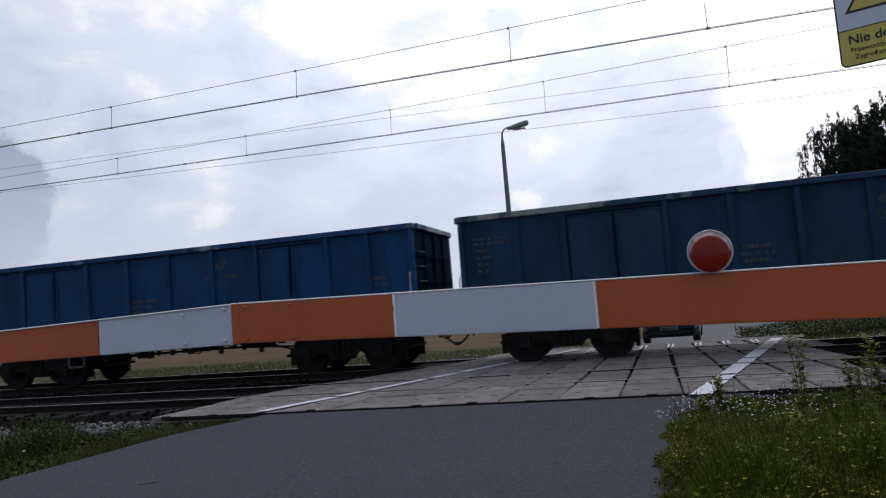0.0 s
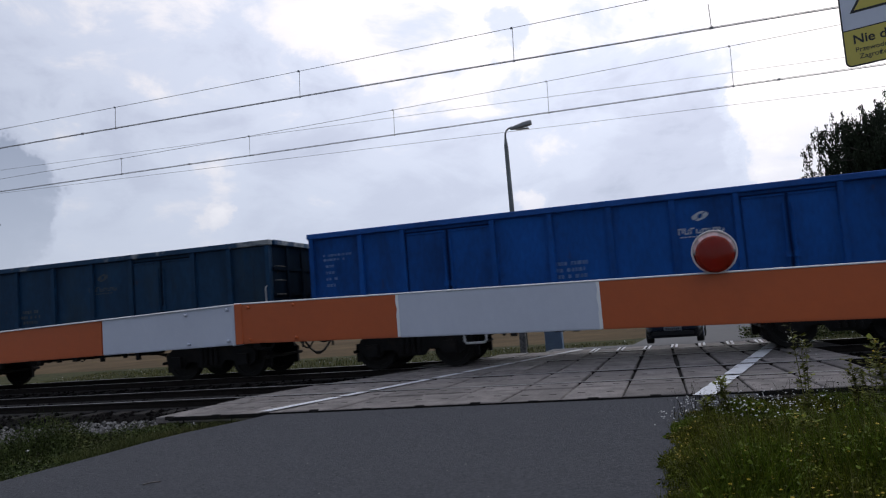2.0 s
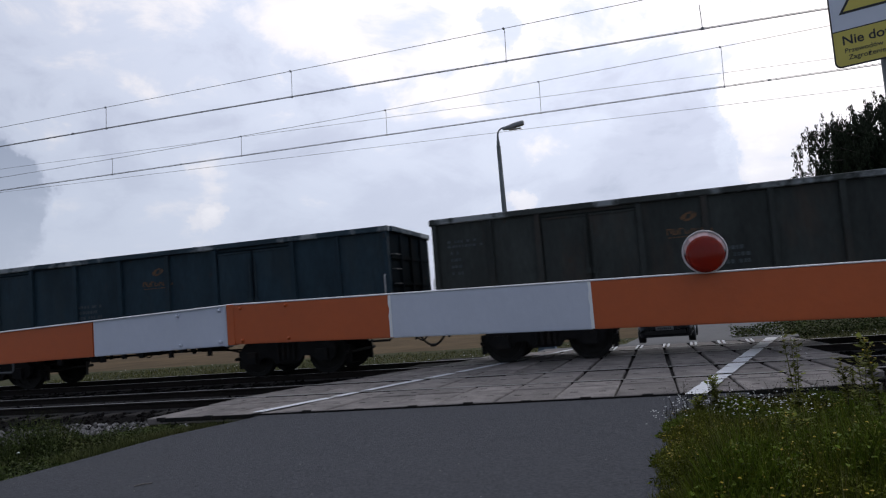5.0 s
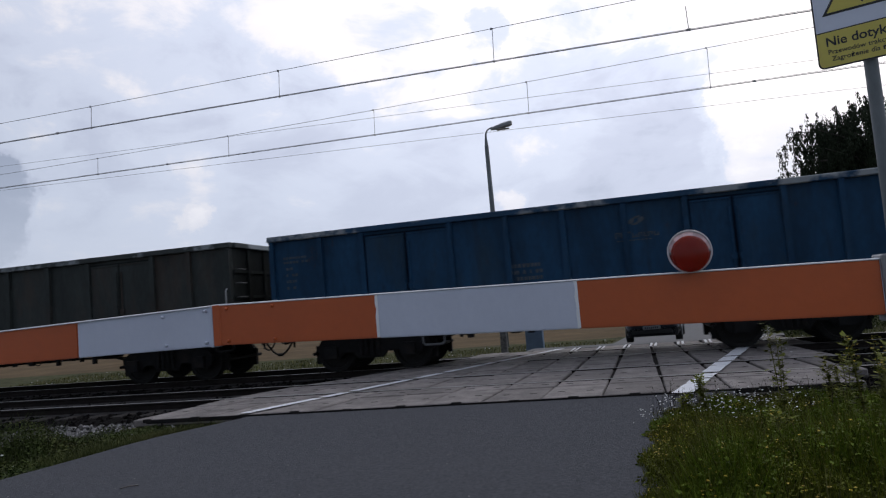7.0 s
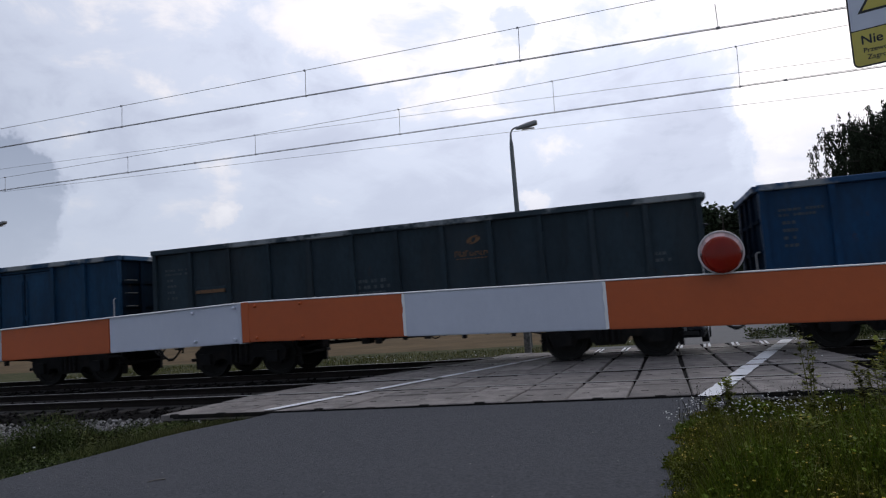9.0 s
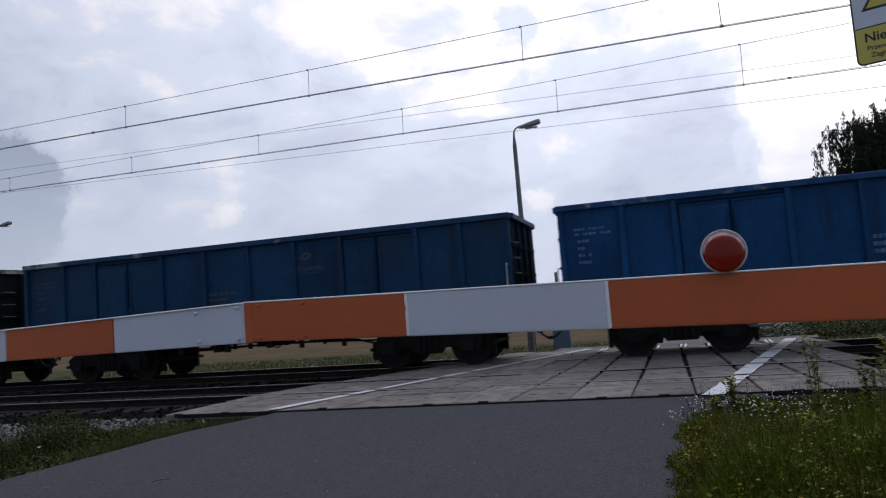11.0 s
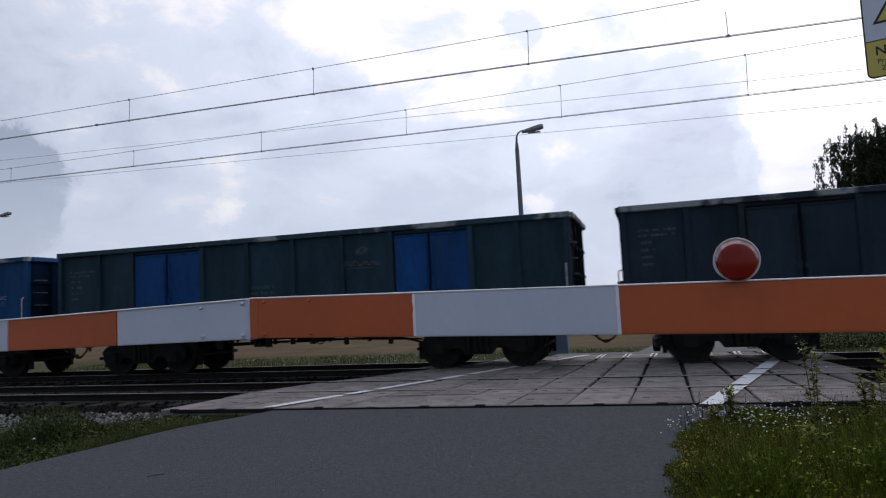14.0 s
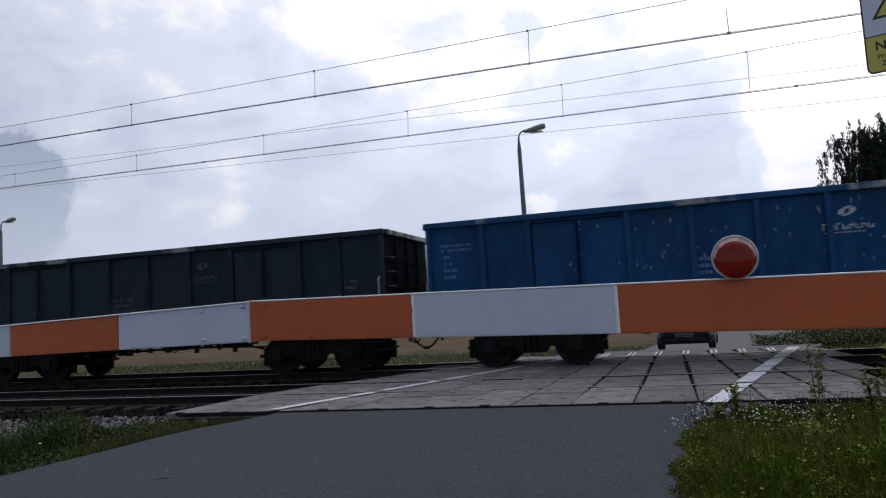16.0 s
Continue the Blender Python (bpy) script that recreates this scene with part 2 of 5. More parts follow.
M["bark"] = material("bark", (0.06, 0.05, 0.042), 0.9, vary=0.4, scale=6, bump=0.8, bump_scale=18)
M["leaf_dark"] = material("leaf_dark", (0.022, 0.030, 0.017), 0.8, vary=0.3, scale=3, islands=0.5, bump=0, spec=0.1)
M["leaf_far"] = material("leaf_far", (0.036, 0.050, 0.028), 0.8, vary=0.35, scale=0.5, islands=0.6, bump=0, spec=0.1)
M["grass"] = material("grass", (0.086, 0.098, 0.009), 0.75, vary=0.5, scale=1.3, second=(0.185, 0.150, 0.014), amount=0.45, islands=0.65, bump=0, spec=0.12, sharp=0.4)
M["grass_fresh"] = material("grass_fresh", (0.088, 0.126, 0.010), 0.7, vary=0.4, scale=2.0, islands=0.5, bump=0, spec=0.12)
M["stalk"] = material("stalk", (0.030, 0.024, 0.016), 0.85, vary=0.3, scale=4, bump=0, spec=0.1)
M["meadow"] = material("meadow", (0.070, 0.080, 0.026), 0.8, vary=0.4, scale=0.9, second=(0.13, 0.115, 0.05), amount=0.5, islands=0.5, bump=0, spec=0.1, sharp=0.4)
M["weeds"] = material("weeds", (0.040, 0.055, 0.015), 0.75, vary=0.5, scale=1.6, second=(0.095, 0.078, 0.030), amount=0.5, islands=0.7, bump=0, spec=0.12, sharp=0.35)
M["grass_dry"] = material("grass_dry", (0.125, 0.118, 0.040), 0.8, vary=0.3, scale=1.5, islands=0.5, bump=0, spec=0.12)
M["flower_yellow"] = material("flower_yellow", (0.44, 0.31, 0.012), 0.6, vary=0.2, scale=6, islands=0.5, bump=0)
M["flower_white"] = material("flower_white", (0.62, 0.62, 0.60), 0.6, vary=0.1, scale=6, islands=0.2, bump=0)
M["car_paint"] = material("car_paint", (0.02, 0.021, 0.024), 0.25, 0.3, vary=0.1, scale=3, bump=0.01)
M["car_glass"] = material("car_glass", (0.012, 0.014, 0.016), 0.05, vary=0.05, scale=2, bump=0, spec=0.8)
M["plate"] = material("plate", (0.17, 0.175, 0.175), 0.4, vary=0.05, scale=6, bump=0)
M["headlight"] = material("headlight", (0.35, 0.36, 0.37), 0.15, 0.4, vary=0.1, scale=8, bump=0)
M["cabinet_grey"] = material("cabinet_grey", (0.13, 0.19, 0.27), 0.6, vary=0.12, scale=3)
M["fly"] = material("fly", (0.012, 0.012, 0.013), 0.4, vary=0.3, scale=80, bump=0)
M["fly_wing"] = material("fly_wing", (0.12, 0.12, 0.12), 0.3, vary=0.2, scale=80, bump=0)
M["lamp_body"] = material("lamp_body", (0.56, 0.51, 0.51), 0.3, vary=0.2, scale=12)
# upper lamp collar: skylight through the plastic put into a pale colour
M["lamp_ring"] = material("lamp_ring", (0.78, 0.56, 0.54), 0.2, vary=0.15, scale=30, second=(0.36, 0.14, 0.12), amount=0.4, islands=0.35, bump=0.1, bump_scale=200)


def lamp_filament():
    """Glowing reflector face, hottest in the middle."""
    m = glowing("lamp_glow", (1.0, 0.15, 0.05), 3.0)
    nt = m.node_tree
    tc, ln = nt.nodes.new("ShaderNodeTexCoord"), nt.nodes.new("ShaderNodeVectorMath")
    ln.operation = "LENGTH"
    nt.links.new(tc.outputs["Object"], ln.inputs[0])
    r = nt.nodes.new("ShaderNodeValToRGB")
    r.color_ramp.elements[0].color, r.color_ramp.elements[0].position = (1.0, 0.80, 0.38, 1), 0.0
    r.color_ramp.elements[1].color, r.color_ramp.elements[1].position = (0.035, 0.002, 0.001, 1), 1.0
    e = r.color_ramp.elements.new(0.36)
    e.color = (0.34, 0.055, 0.012, 1)
    k = nt.nodes.new("ShaderNodeMath")
    k.operation = "MULTIPLY"
    nt.links.new(ln.outputs["Value"], k.inputs[0])
    k.inputs[1].default_value = 1 / 0.034
    nt.links.new(k.outputs[0], r.inputs[0])
    nt.links.new(r.outputs[0], nt.nodes["Principled BSDF"].inputs["Emission Color"])
    return m


M["lamp_glow"] = lamp_filament()
M["lamp_back"] = material("lamp_back", (0.16, 0.010, 0.006), 0.6, vary=0.2, scale=20, bump=0)


def red_glass():
    m = bpy.data.materials.new("lens_red")
    m.use_nodes = True
    nt = m.node_tree
    b = nt.nodes["Principled BSDF"]
    b.inputs["Base Color"].default_value = (0.60, 0.050, 0.026, 1)
    b.inputs["Roughness"].default_value, b.inputs["Transmission Weight"].default_value = 0.10, 0.72
    b.inputs["IOR"].default_value = 1.3
    v = nt.nodes.new("ShaderNodeTexVoronoi")
    v.inputs["Scale"].default_value = 260
    bp = nt.nodes.new("ShaderNodeBump")
    bp.inputs["Strength"].default_value, bp.inputs["Distance"].default_value = 0.15, 0.001
    tc = nt.nodes.new("ShaderNodeTexCoord")
    nt.links.new(tc.outputs["Object"], v.inputs["Vector"])
    nt.links.new(v.outputs["Distance"], bp.inputs["Height"])
    nt.links.new(bp.outputs[0], b.inputs["Normal"])
    return m


M["lens_red"] = red_glass()


# ---- mesh helpers ----
def box(bm, x0, x1, y0, y1, z0, z1, bevel=0.0):
    vs = [bm.verts.new((x, y, z)) for x in (x0, x1) for y in (y0, y1) for z in (z0, z1)]
    fs = [bm.faces.new([vs[i] for i in q]) for q in ((0, 1, 3, 2), (4, 6, 7, 5), (0, 4, 5, 1), (2, 3, 7, 6), (0, 2, 6, 4), (1, 5, 7, 3))]
    if bevel:
        bmesh.ops.bevel(bm, geom=list({e for f in fs for e in f.edges}), offset=bevel, segments=1, affect="EDGES", profile=0.5)
    return vs


def tube(bm, points, radius, sides=8, caps=True):
    """A round bar along points; radius may be a list."""
    pts = [Vector(p) for p in points]
    rad = radius if isinstance(radius, (list, tuple)) else [radius] * len(pts)
    rings, ref = [], None
    for i, p in enumerate(pts):
        d = (pts[min(i + 1, len(pts) - 1)] - pts[max(i - 1, 0)]).normalized()
        if ref is None:
            ref = Vector((0, 0, 1)) if abs(d.z) < 0.9 else Vector((1, 0, 0))
        u = (ref - d * ref.dot(d)).normalized()
        w = d.cross(u)
        ref = u
        rings.append([bm.verts.new(p + (u * math.cos(a) + w * math.sin(a)) * rad[i]) for a in (math.tau * k / sides for k in range(sides))])
    for a, b in zip(rings, rings[1:]):
        for k in range(sides):
            bm.faces.new((a[k], a[(k + 1) % sides], b[(k + 1) % sides], b[k]))
    if caps:
        bm.faces.new(rings[0][::-1])
        bm.faces.new(rings[-1])


def lathe(bm, profile, axis="y", sides=24, centre=(0, 0, 0)):
    """Turns a profile of (along, radius) round an axis."""
    rings = []
    for s, r in profile:
        ring = []
        for k in range(sides):
            a = math.tau * k / sides
            c, q = math.cos(a) * r, math.sin(a) * r
            v = {"y": (c, s, q), "x": (s, c, q), "z": (c, q, s)}[axis]
            ring.append(bm.verts.new(Vector(v) + Vector(centre)))
        rings.append(ring)
    for a, b in zip(rings, rings[1:]):
        for k in range(sides):
            bm.faces.new((a[k], a[(k + 1) % sides], b[(k + 1) % sides], b[k]))
    for ring, flip in ((rings[0], True), (rings[-1], False)):
        bm.faces.new(ring[::-1] if flip else ring)


def prism(bm, outline, y0, y1):
    """An outline of (x, z) drawn out along y."""
    a = [bm.verts.new((x, y0, z)) for x, z in outline]
    b = [bm.verts.new((x, y1, z)) for x, z in outline]
    n = len(outline)
    bm.faces.new(a)
    bm.faces.new(b[::-1])
    for i in range(n):
        bm.faces.new((a[i], b[i], b[(i + 1) % n], a[(i + 1) % n]))


def mesh_of(name, bm, mat, smooth=False):
    bmesh.ops.recalc_face_normals(bm, faces=bm.faces)
    me = bpy.data.meshes.new(name)
    bm.to_mesh(me)
    bm.free()
    for k in (mat if isinstance(mat, (list, tuple)) else [mat]):
        me.materials.append(M[k] if isinstance(k, str) else k)
    if smooth:
        me.shade_smooth()
    return me


def part(name, bm, mat, parent, label="", smooth=False):
    ob = new(name, mesh_of(name, bm, mat, smooth))
    ob.parent = parent
    return tagged(ob, label)


def thing(name, label, category, at=None, group="", kind=""):
    ob = new(name)
    ob.matrix_world = at or Matrix()
    return tagged(ob, label, category, group, kind)


def solid(name, bm, mat, label, category, group="", kind="", smooth=False):
    return tagged(new(name, mesh_of(name, bm, mat, smooth)), label, category, group, kind)


def raw_mesh(name, verts, faces, mats, index=None, smooth=False):
    me = bpy.data.meshes.new(name)
    me.from_pydata(verts, [], faces)
    for k in mats:
        me.materials.append(M[k])
    if index is not None:
        me.polygons.foreach_set("material_index", index)
    if smooth:
        me.shade_smooth()
    return me

# ---- ground, road and tracks ----
NEAR_TRACK, FAR_TRACK = 11.95, 15.87
GAUGE = 1.507


def smooth(a, b, v):
    s = min(1.0, max(0.0, (v - a) / (b - a)))
    return s * s * (3 - 2 * s)


def ground_z(x, y):
    """Height of the natural ground; the rails' heads lie at 0."""
    z = -0.13 - 0.045 * smooth(8.6, 9.4, y)
    z -= 0.345 * smooth(18.0, 20.0, y) + 0.45 * smooth(20.0, 27.0, y)
    return z - 0.13 * smooth(-6.5, -8.0, x) * smooth(9.9, 9.0, y)


def build_ground():
    xs = [-3000, -900, -300, -120, -60] + [-40 + 1.0 * i for i in range(71)] + [50, 90, 250, 900, 3000]
    ys = [-900, -120, -30, -8, 0] + [1 + 0.5 * i for i in range(52)] + [28, 31, 35, 40, 50, 70, 110, 200, 500, 1500, 4000]
    verts = [(x, y, ground_z(x, y) + (0.03 * noise.noise((x * 0.7, y * 0.7, 0)) if abs(x) < 40 and y < 60 else 0)) for y in ys for x in xs]
    n = len(xs)
    faces, index = [], []
    for j in range(len(ys) - 1):
        for i in range(n - 1):
            faces.append((j * n + i, j * n + i + 1, (j + 1) * n + i + 1, (j + 1) * n + i))
            yc, xc = (ys[j] + ys[j + 1]) / 2, (xs[i] + xs[i + 1]) / 2
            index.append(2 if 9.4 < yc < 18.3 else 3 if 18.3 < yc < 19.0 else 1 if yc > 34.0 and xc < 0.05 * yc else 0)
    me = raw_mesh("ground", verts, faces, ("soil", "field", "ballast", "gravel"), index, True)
    tagged(new("ground", me), "flat farmland with grassy verges, dark ballast bed and ripe field", "ground", kind="structure")


def road_left(y):
    return -6.53 + 0.155 * (y - 5.5) + 0.42 * smooth(7.6, 9.2, y)


def strip(name, left, right, ys, height, mat, label, category, thick=0.05):
    """A strip of surfacing between two edges, with thickness."""
    bm = bmesh.new()
    rows = []
    for y in ys:
        a, b = left(y), right(y)
        cols = 9
        rows.append([bm.verts.new((a + (b - a) * k / (cols - 1), y, height(y))) for k in range(cols)])
    for p, q in zip(rows, rows[1:]):
        for k in range(len(p) - 1):
            bm.faces.new((p[k], p[k + 1], q[k + 1], q[k]))
    ext = bmesh.ops.extrude_face_region(bm, geom=list(bm.faces))
    for v in ext["geom"]:
        if isinstance(v, bmesh.types.BMVert):
            v.co.z -= thick
    return solid(name, bm, mat, label, category, kind="structure")


def near_road_z(y):
    return -0.07 + 0.03 * smooth(6.5, 9.3, y)


def far_road_z(y):
    return -0.012 - 0.10 * max(0.0, y - 18.5) if y < 27 else -0.862


def build_roads():
    strip("road", road_left, lambda y: 0.35 + 0.06 * (y - 6) + 0.7 * smooth(8.3, 9.3, y) + 1.5 * smooth(3, -3, y),
          [-60, -30, -15, -8, -4, -1, 1, 3, 4, 5, 6, 6.5, 7, 7.5, 8, 8.4, 8.8, 9.1, 9.33, 9.75], near_road_z, "asphalt", "worn dark grey asphalt road leading to the crossing", "road", 0.12)
    strip("road", lambda y: -2.6 + 0.16 * (y - 17.4), lambda y: 3.5 + 0.16 * (y - 17.4), [17.72, 18.2, 18.5, 18.8, 19.4, 20, 20.8, 21.6, 23, 26, 30, 40, 60, 90],
          far_road_z, "asphalt_far", "grey asphalt road beyond the tracks", "road", 0.12)


def rail_profile():
    return [(-0.075, -0.17), (0.075, -0.17), (0.07, -0.155), (0.012, -0.135), (0.010, -0.045), (0.036, -0.03), (0.036, -0.004), (0.03, 0), (-0.03, 0), (-0.036, -0.004), (-0.036, -0.03), (-0.010, -0.045), (-0.012, -0.135), (-0.07, -0.155)]


def build_tracks():
    prof = rail_profile()
    for name, yc in (("railway_track", NEAR_TRACK), ("railway_track", FAR_TRACK)):
        tr = thing(name, "railway track of rusty steel rails on concrete sleepers", "railway track", kind="structure")
        for s in (-1, 1):
            bm = bmesh.new()
            a = [bm.verts.new((-160, yc + s * GAUGE / 2 + u, z)) for u, z in prof]
            b = [bm.verts.new((160, yc + s * GAUGE / 2 + u, z)) for u, z in prof]
            for i in range(len(prof)):
                f = bm.faces.new((a[i], a[(i + 1) % len(prof)], b[(i + 1) % len(prof)], b[i]))
                # foot faces get the paler colour that stands for light on them
                f.material_index = 1 if i in (6, 7, 8) else 2 if i in (1, 2, 12, 13) else 0
            part("rail", bm, ("rail_side", "rail_top", "rail_foot_lit"), tr, "rail with a bright running head")
        bm = bmesh.new()
        box(bm, -0.13, 0.13, -1.3, 1.3, -0.30, -0.155, 0.02)
        me = mesh_of("sleeper", bm, "sleeper")
        for i in range(70):
            x = -39.6 + 0.6 * i
            if -8.2 < x < 3.4:
                continue
            ob = new("sleeper", me)
            ob.parent, ob.location = tr, (x, yc, 0)


def build_debris():
    """Pale grit scattered on the asphalt."""
    rng = random.Random(3)
    V, F = [], []
    for _ in range(170):
        y = rng.uniform(4.2, 9.1)
        x = rng.uniform(road_left(y) + 0.1, 0.0)
        s = rng.uniform(0.003, 0.008)
        z = near_road_z(y)
        n = len(V)
        V += [(x - s, y - s * 0.8, z), (x + s, y - s * 0.6, z), (x + s * 0.7, y + s, z), (x - s * 0.8, y + s * 0.7, z), (x, y, z + s)]
        F += [(n, n + 1, n + 4), (n + 1, n + 2, n + 4), (n + 2, n + 3, n + 4), (n + 3, n, n + 4)]
    tagged(new("road_grit", raw_mesh("road_grit", V, F, ("gravel",))), "pale grit scattered on the asphalt", "grit", kind="stuff")
    bm = bmesh.new()
    tube(bm, ((-4.62, 5.50, -0.062), (-4.57, 5.55, -0.056), (-4.52, 5.62, -0.064)), 0.006, 6)
    solid("twig", bm, "concrete", "short pale straw lying on the asphalt", "twig")


def build_stones():
    """Loose stones of the ballast and the pale gravel shoulder."""
    rng = random.Random(5)

    def scatter(count, spot, size):
        V, F = [], []
        for _ in range(count):
            x, y, z = spot()
            s = size * rng.uniform(0.6, 1.5)
            b = len(V)
            a = rng.uniform(0, 6.28)
            for k in range(4):
                V.append((x + s * math.cos(a + k * 1.57) * rng.uniform(0.7, 1.2), y + s * math.sin(a + k * 1.57) * rng.uniform(0.7, 1.2), z + s * rng.uniform(-0.1, 0.25)))
            V.append((x + s * rng.uniform(-0.3, 0.3), y + s * rng.uniform(-0.3, 0.3), z + s * rng.uniform(0.6, 1.0)))
            V.append((x, y, z - s * 0.6))
            for k in range(4):
                F.append((b + k, b + (k + 1) % 4, b + 4))
                F.append((b + (k + 1) % 4, b + k, b + 5))
        return V, F

    def bed():
        x = rng.uniform(-24, -4.5) if rng.random() < 0.75 else rng.uniform(2.8, 7)
        y = rng.uniform(9.5, 18.2)
        return x, y, ground_z(x, y)

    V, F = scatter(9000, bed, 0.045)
    tagged(new("ballast_stones", raw_mesh("ballast_stones", V, F, ("ballast",))), "near-black ballast stones between the rails", "ballast", kind="stuff")

    def shoulder():
        x = rng.uniform(-16, -6.7)
        y = 9.25 + rng.gauss(0, 0.25) - 0.45 * smooth(-8, -11, x) * rng.random()
        return x, min(y, 9.72), ground_z(x, y) + 0.03 * rng.random()

    V, F = scatter(6500, shoulder, 0.040)
    tagged(new("gravel_stones", raw_mesh("gravel_stones", V, F, ("gravel",))), "pale grey gravel along the foot of the ballast", "gravel", kind="stuff")


# ---- level crossing barrier ----
BEAM_Y = 2.0


def build_barrier():
    gate = thing("crossing_barrier", "lowered white and orange striped level crossing barrier beam", "barrier", pose(0, BEAM_Y, 0))

    def section(name, x0, t0, b0, x1, t1, b1, mat, depth=0.05, label=""):
        bm = bmesh.new()
        vs = box(bm, x0, x1, 0, depth, 0, 1)
        for v in vs:
            s = (v.co.x - x0) / (x1 - x0)
            top, bot = t0 + (t1 - t0) * s, b0 + (b1 - b0) * s
            v.co.z = top if v.co.z > 0.5 else bot
        bmesh.ops.bevel(bm, geom=list(bm.edges), offset=0.003, segments=2, affect="EDGES")
        return part(name, bm, mat, gate, label)

    # slim outer section, then the deeper inner one
    outer = [(-4.6, "beam_orange"), (-3.9, "beam_white"), (-3.1, "beam_orange"), (-2.62, "beam_white"), (-2.312, "beam_orange"), (-1.823, "beam_white"), (-1.292, None)]

    def top_o(x):
        return 1.4285 + (x + 1.292) * 0.0262

    def bot_o(x):
        return 1.2985 + (x + 1.292) * 0.0105

    for (x0, m), (x1, _) in zip(outer, outer[1:]):
        st = section("stripe", x0, top_o(x0), bot_o(x0), x1, top_o(x1), bot_o(x1), m, 0.045, "white stripe" if "white" in m else "orange stripe")
        st.location.y = 0.004
    inner = [(-1.290, "beam_orange"), (-0.721, "beam_white"), (-0.119, "beam_orange"), (0.652, "beam_white"), (1.35, "beam_orange"), (2.1, "beam_white"), (2.7, None)]

    def top_i(x):
        return 1.4300 - (x + 1.29) * 0.0176

    def bot_i(x):
        return 1.3015 - (x + 1.29) * 0.0245

    for (x0, m), (x1, _) in zip(inner, inner[1:]):
        section("stripe", x0, top_i(x0), bot_i(x0), x1, top_i(x1), bot_i(x1), m, 0.055, "white stripe" if "white" in m else "orange stripe")
    # brush-wide overlaps of white paint at the stripe ends
    for x in (-0.721, -0.119):
        bm = bmesh.new()
        z0, z1 = bot_i(x) + 0.002, top_i(x) - 0.002
        n = 12
        left = [x - 0.006 + 0.0035 * noise.noise((k * 0.45, x * 7, 1)) for k in range(n + 1)]
        for k in range(n):
            za, zb = z0 + (z1 - z0) * k / n, z0 + (z1 - z0) * (k + 1) / n
            vs = [bm.verts.new(p) for p in ((left[k], -0.0012, za), (x + 0.003, -0.0012, za), (x + 0.003, -0.0012, zb), (left[k + 1], -0.0012, zb))]
            bm.faces.new(vs)
        part("paint_edge", bm, "edge_trim", gate, "uneven white paint edge")
    # white strip on the upper edge, added as the glint of the sky
    for pts, depth in ((((-4.6, top_o(-4.6)), (-1.292, top_o(-1.292))), 0.045), (((-1.29, top_i(-1.29)), (2.7, top_i(2.7))), 0.055)):
        bm = bmesh.new()
        (xa, za), (xb, zb) = pts
        tube(bm, ((xa, 0.001, za + 0.0012), (xb, 0.001, zb + 0.0012)), 0.0026, 10)
        box(bm, xa, xb, 0.002, depth, 0, 1)
        for v in bm.verts:
            if v.co.z in (0.0, 1.0):
                v.co.z = za + (zb - za) * (v.co.x - xa) / (xb - xa) + (0.003 if v.co.z > 0.5 else 0.0004)
        part("top_edge", bm, "edge_trim", gate, "white upper edge standing in for the sky glint")
    # sleeve where the sections meet
    bm = bmesh.new()
    box(bm, -1.2895, -1.262, -0.003, 0.058, 1.2990, 1.4315, 0.002)
    part("sleeve", bm, "beam_orange", gate, "orange sleeve")
    bm = bmesh.new()
    box(bm, -1.303, -1.2905, -0.0005, 0.05, 1.2960, 1.4300, 0.002)
    part("collar", bm, "beam_white", gate)
    for x, z, r in ((-1.318, 1.415, 0.006), (-1.318, 1.312, 0.006), (-1.478, 1.408, 0.0055), (-1.470, 1.312, 0.0055), (-1.238, 1.4165, 0.0055), (-1.236, 1.3125, 0.0055), (-1.075, 1.414, 0.0055), (-1.07, 1.309, 0.0055)):
        bm = bmesh.new()
        lathe(bm, ((-0.008, r * 0.45), (-0.007, r * 0.8), (-0.003, r), (0.006, r)), "y", 10, (x, 0, z))
        part("bolt", bm, "beam_white" if x < -1.3 else "beam_orange", gate, smooth=True)
    # square end fitting of the inner section, and the pivot stand
    bm = bmesh.new()
    box(bm, 0.654, 0.70, -0.012, 0.068, 1.235, 1.409, 0.004)
    part("end_bracket", bm, "lamp_shell", gate, "grey bracket round the beam")
    bm = bmesh.new()
    box(bm, 2.55, 2.95, -0.1, 0.35, -0.16, 1.55, 0.03)
    part("drive_cabinet", bm, "lamp_shell", gate, "grey barrier drive cabinet")
    return gate


LAMP_AT = (0.193, 1.985, 1.4605)


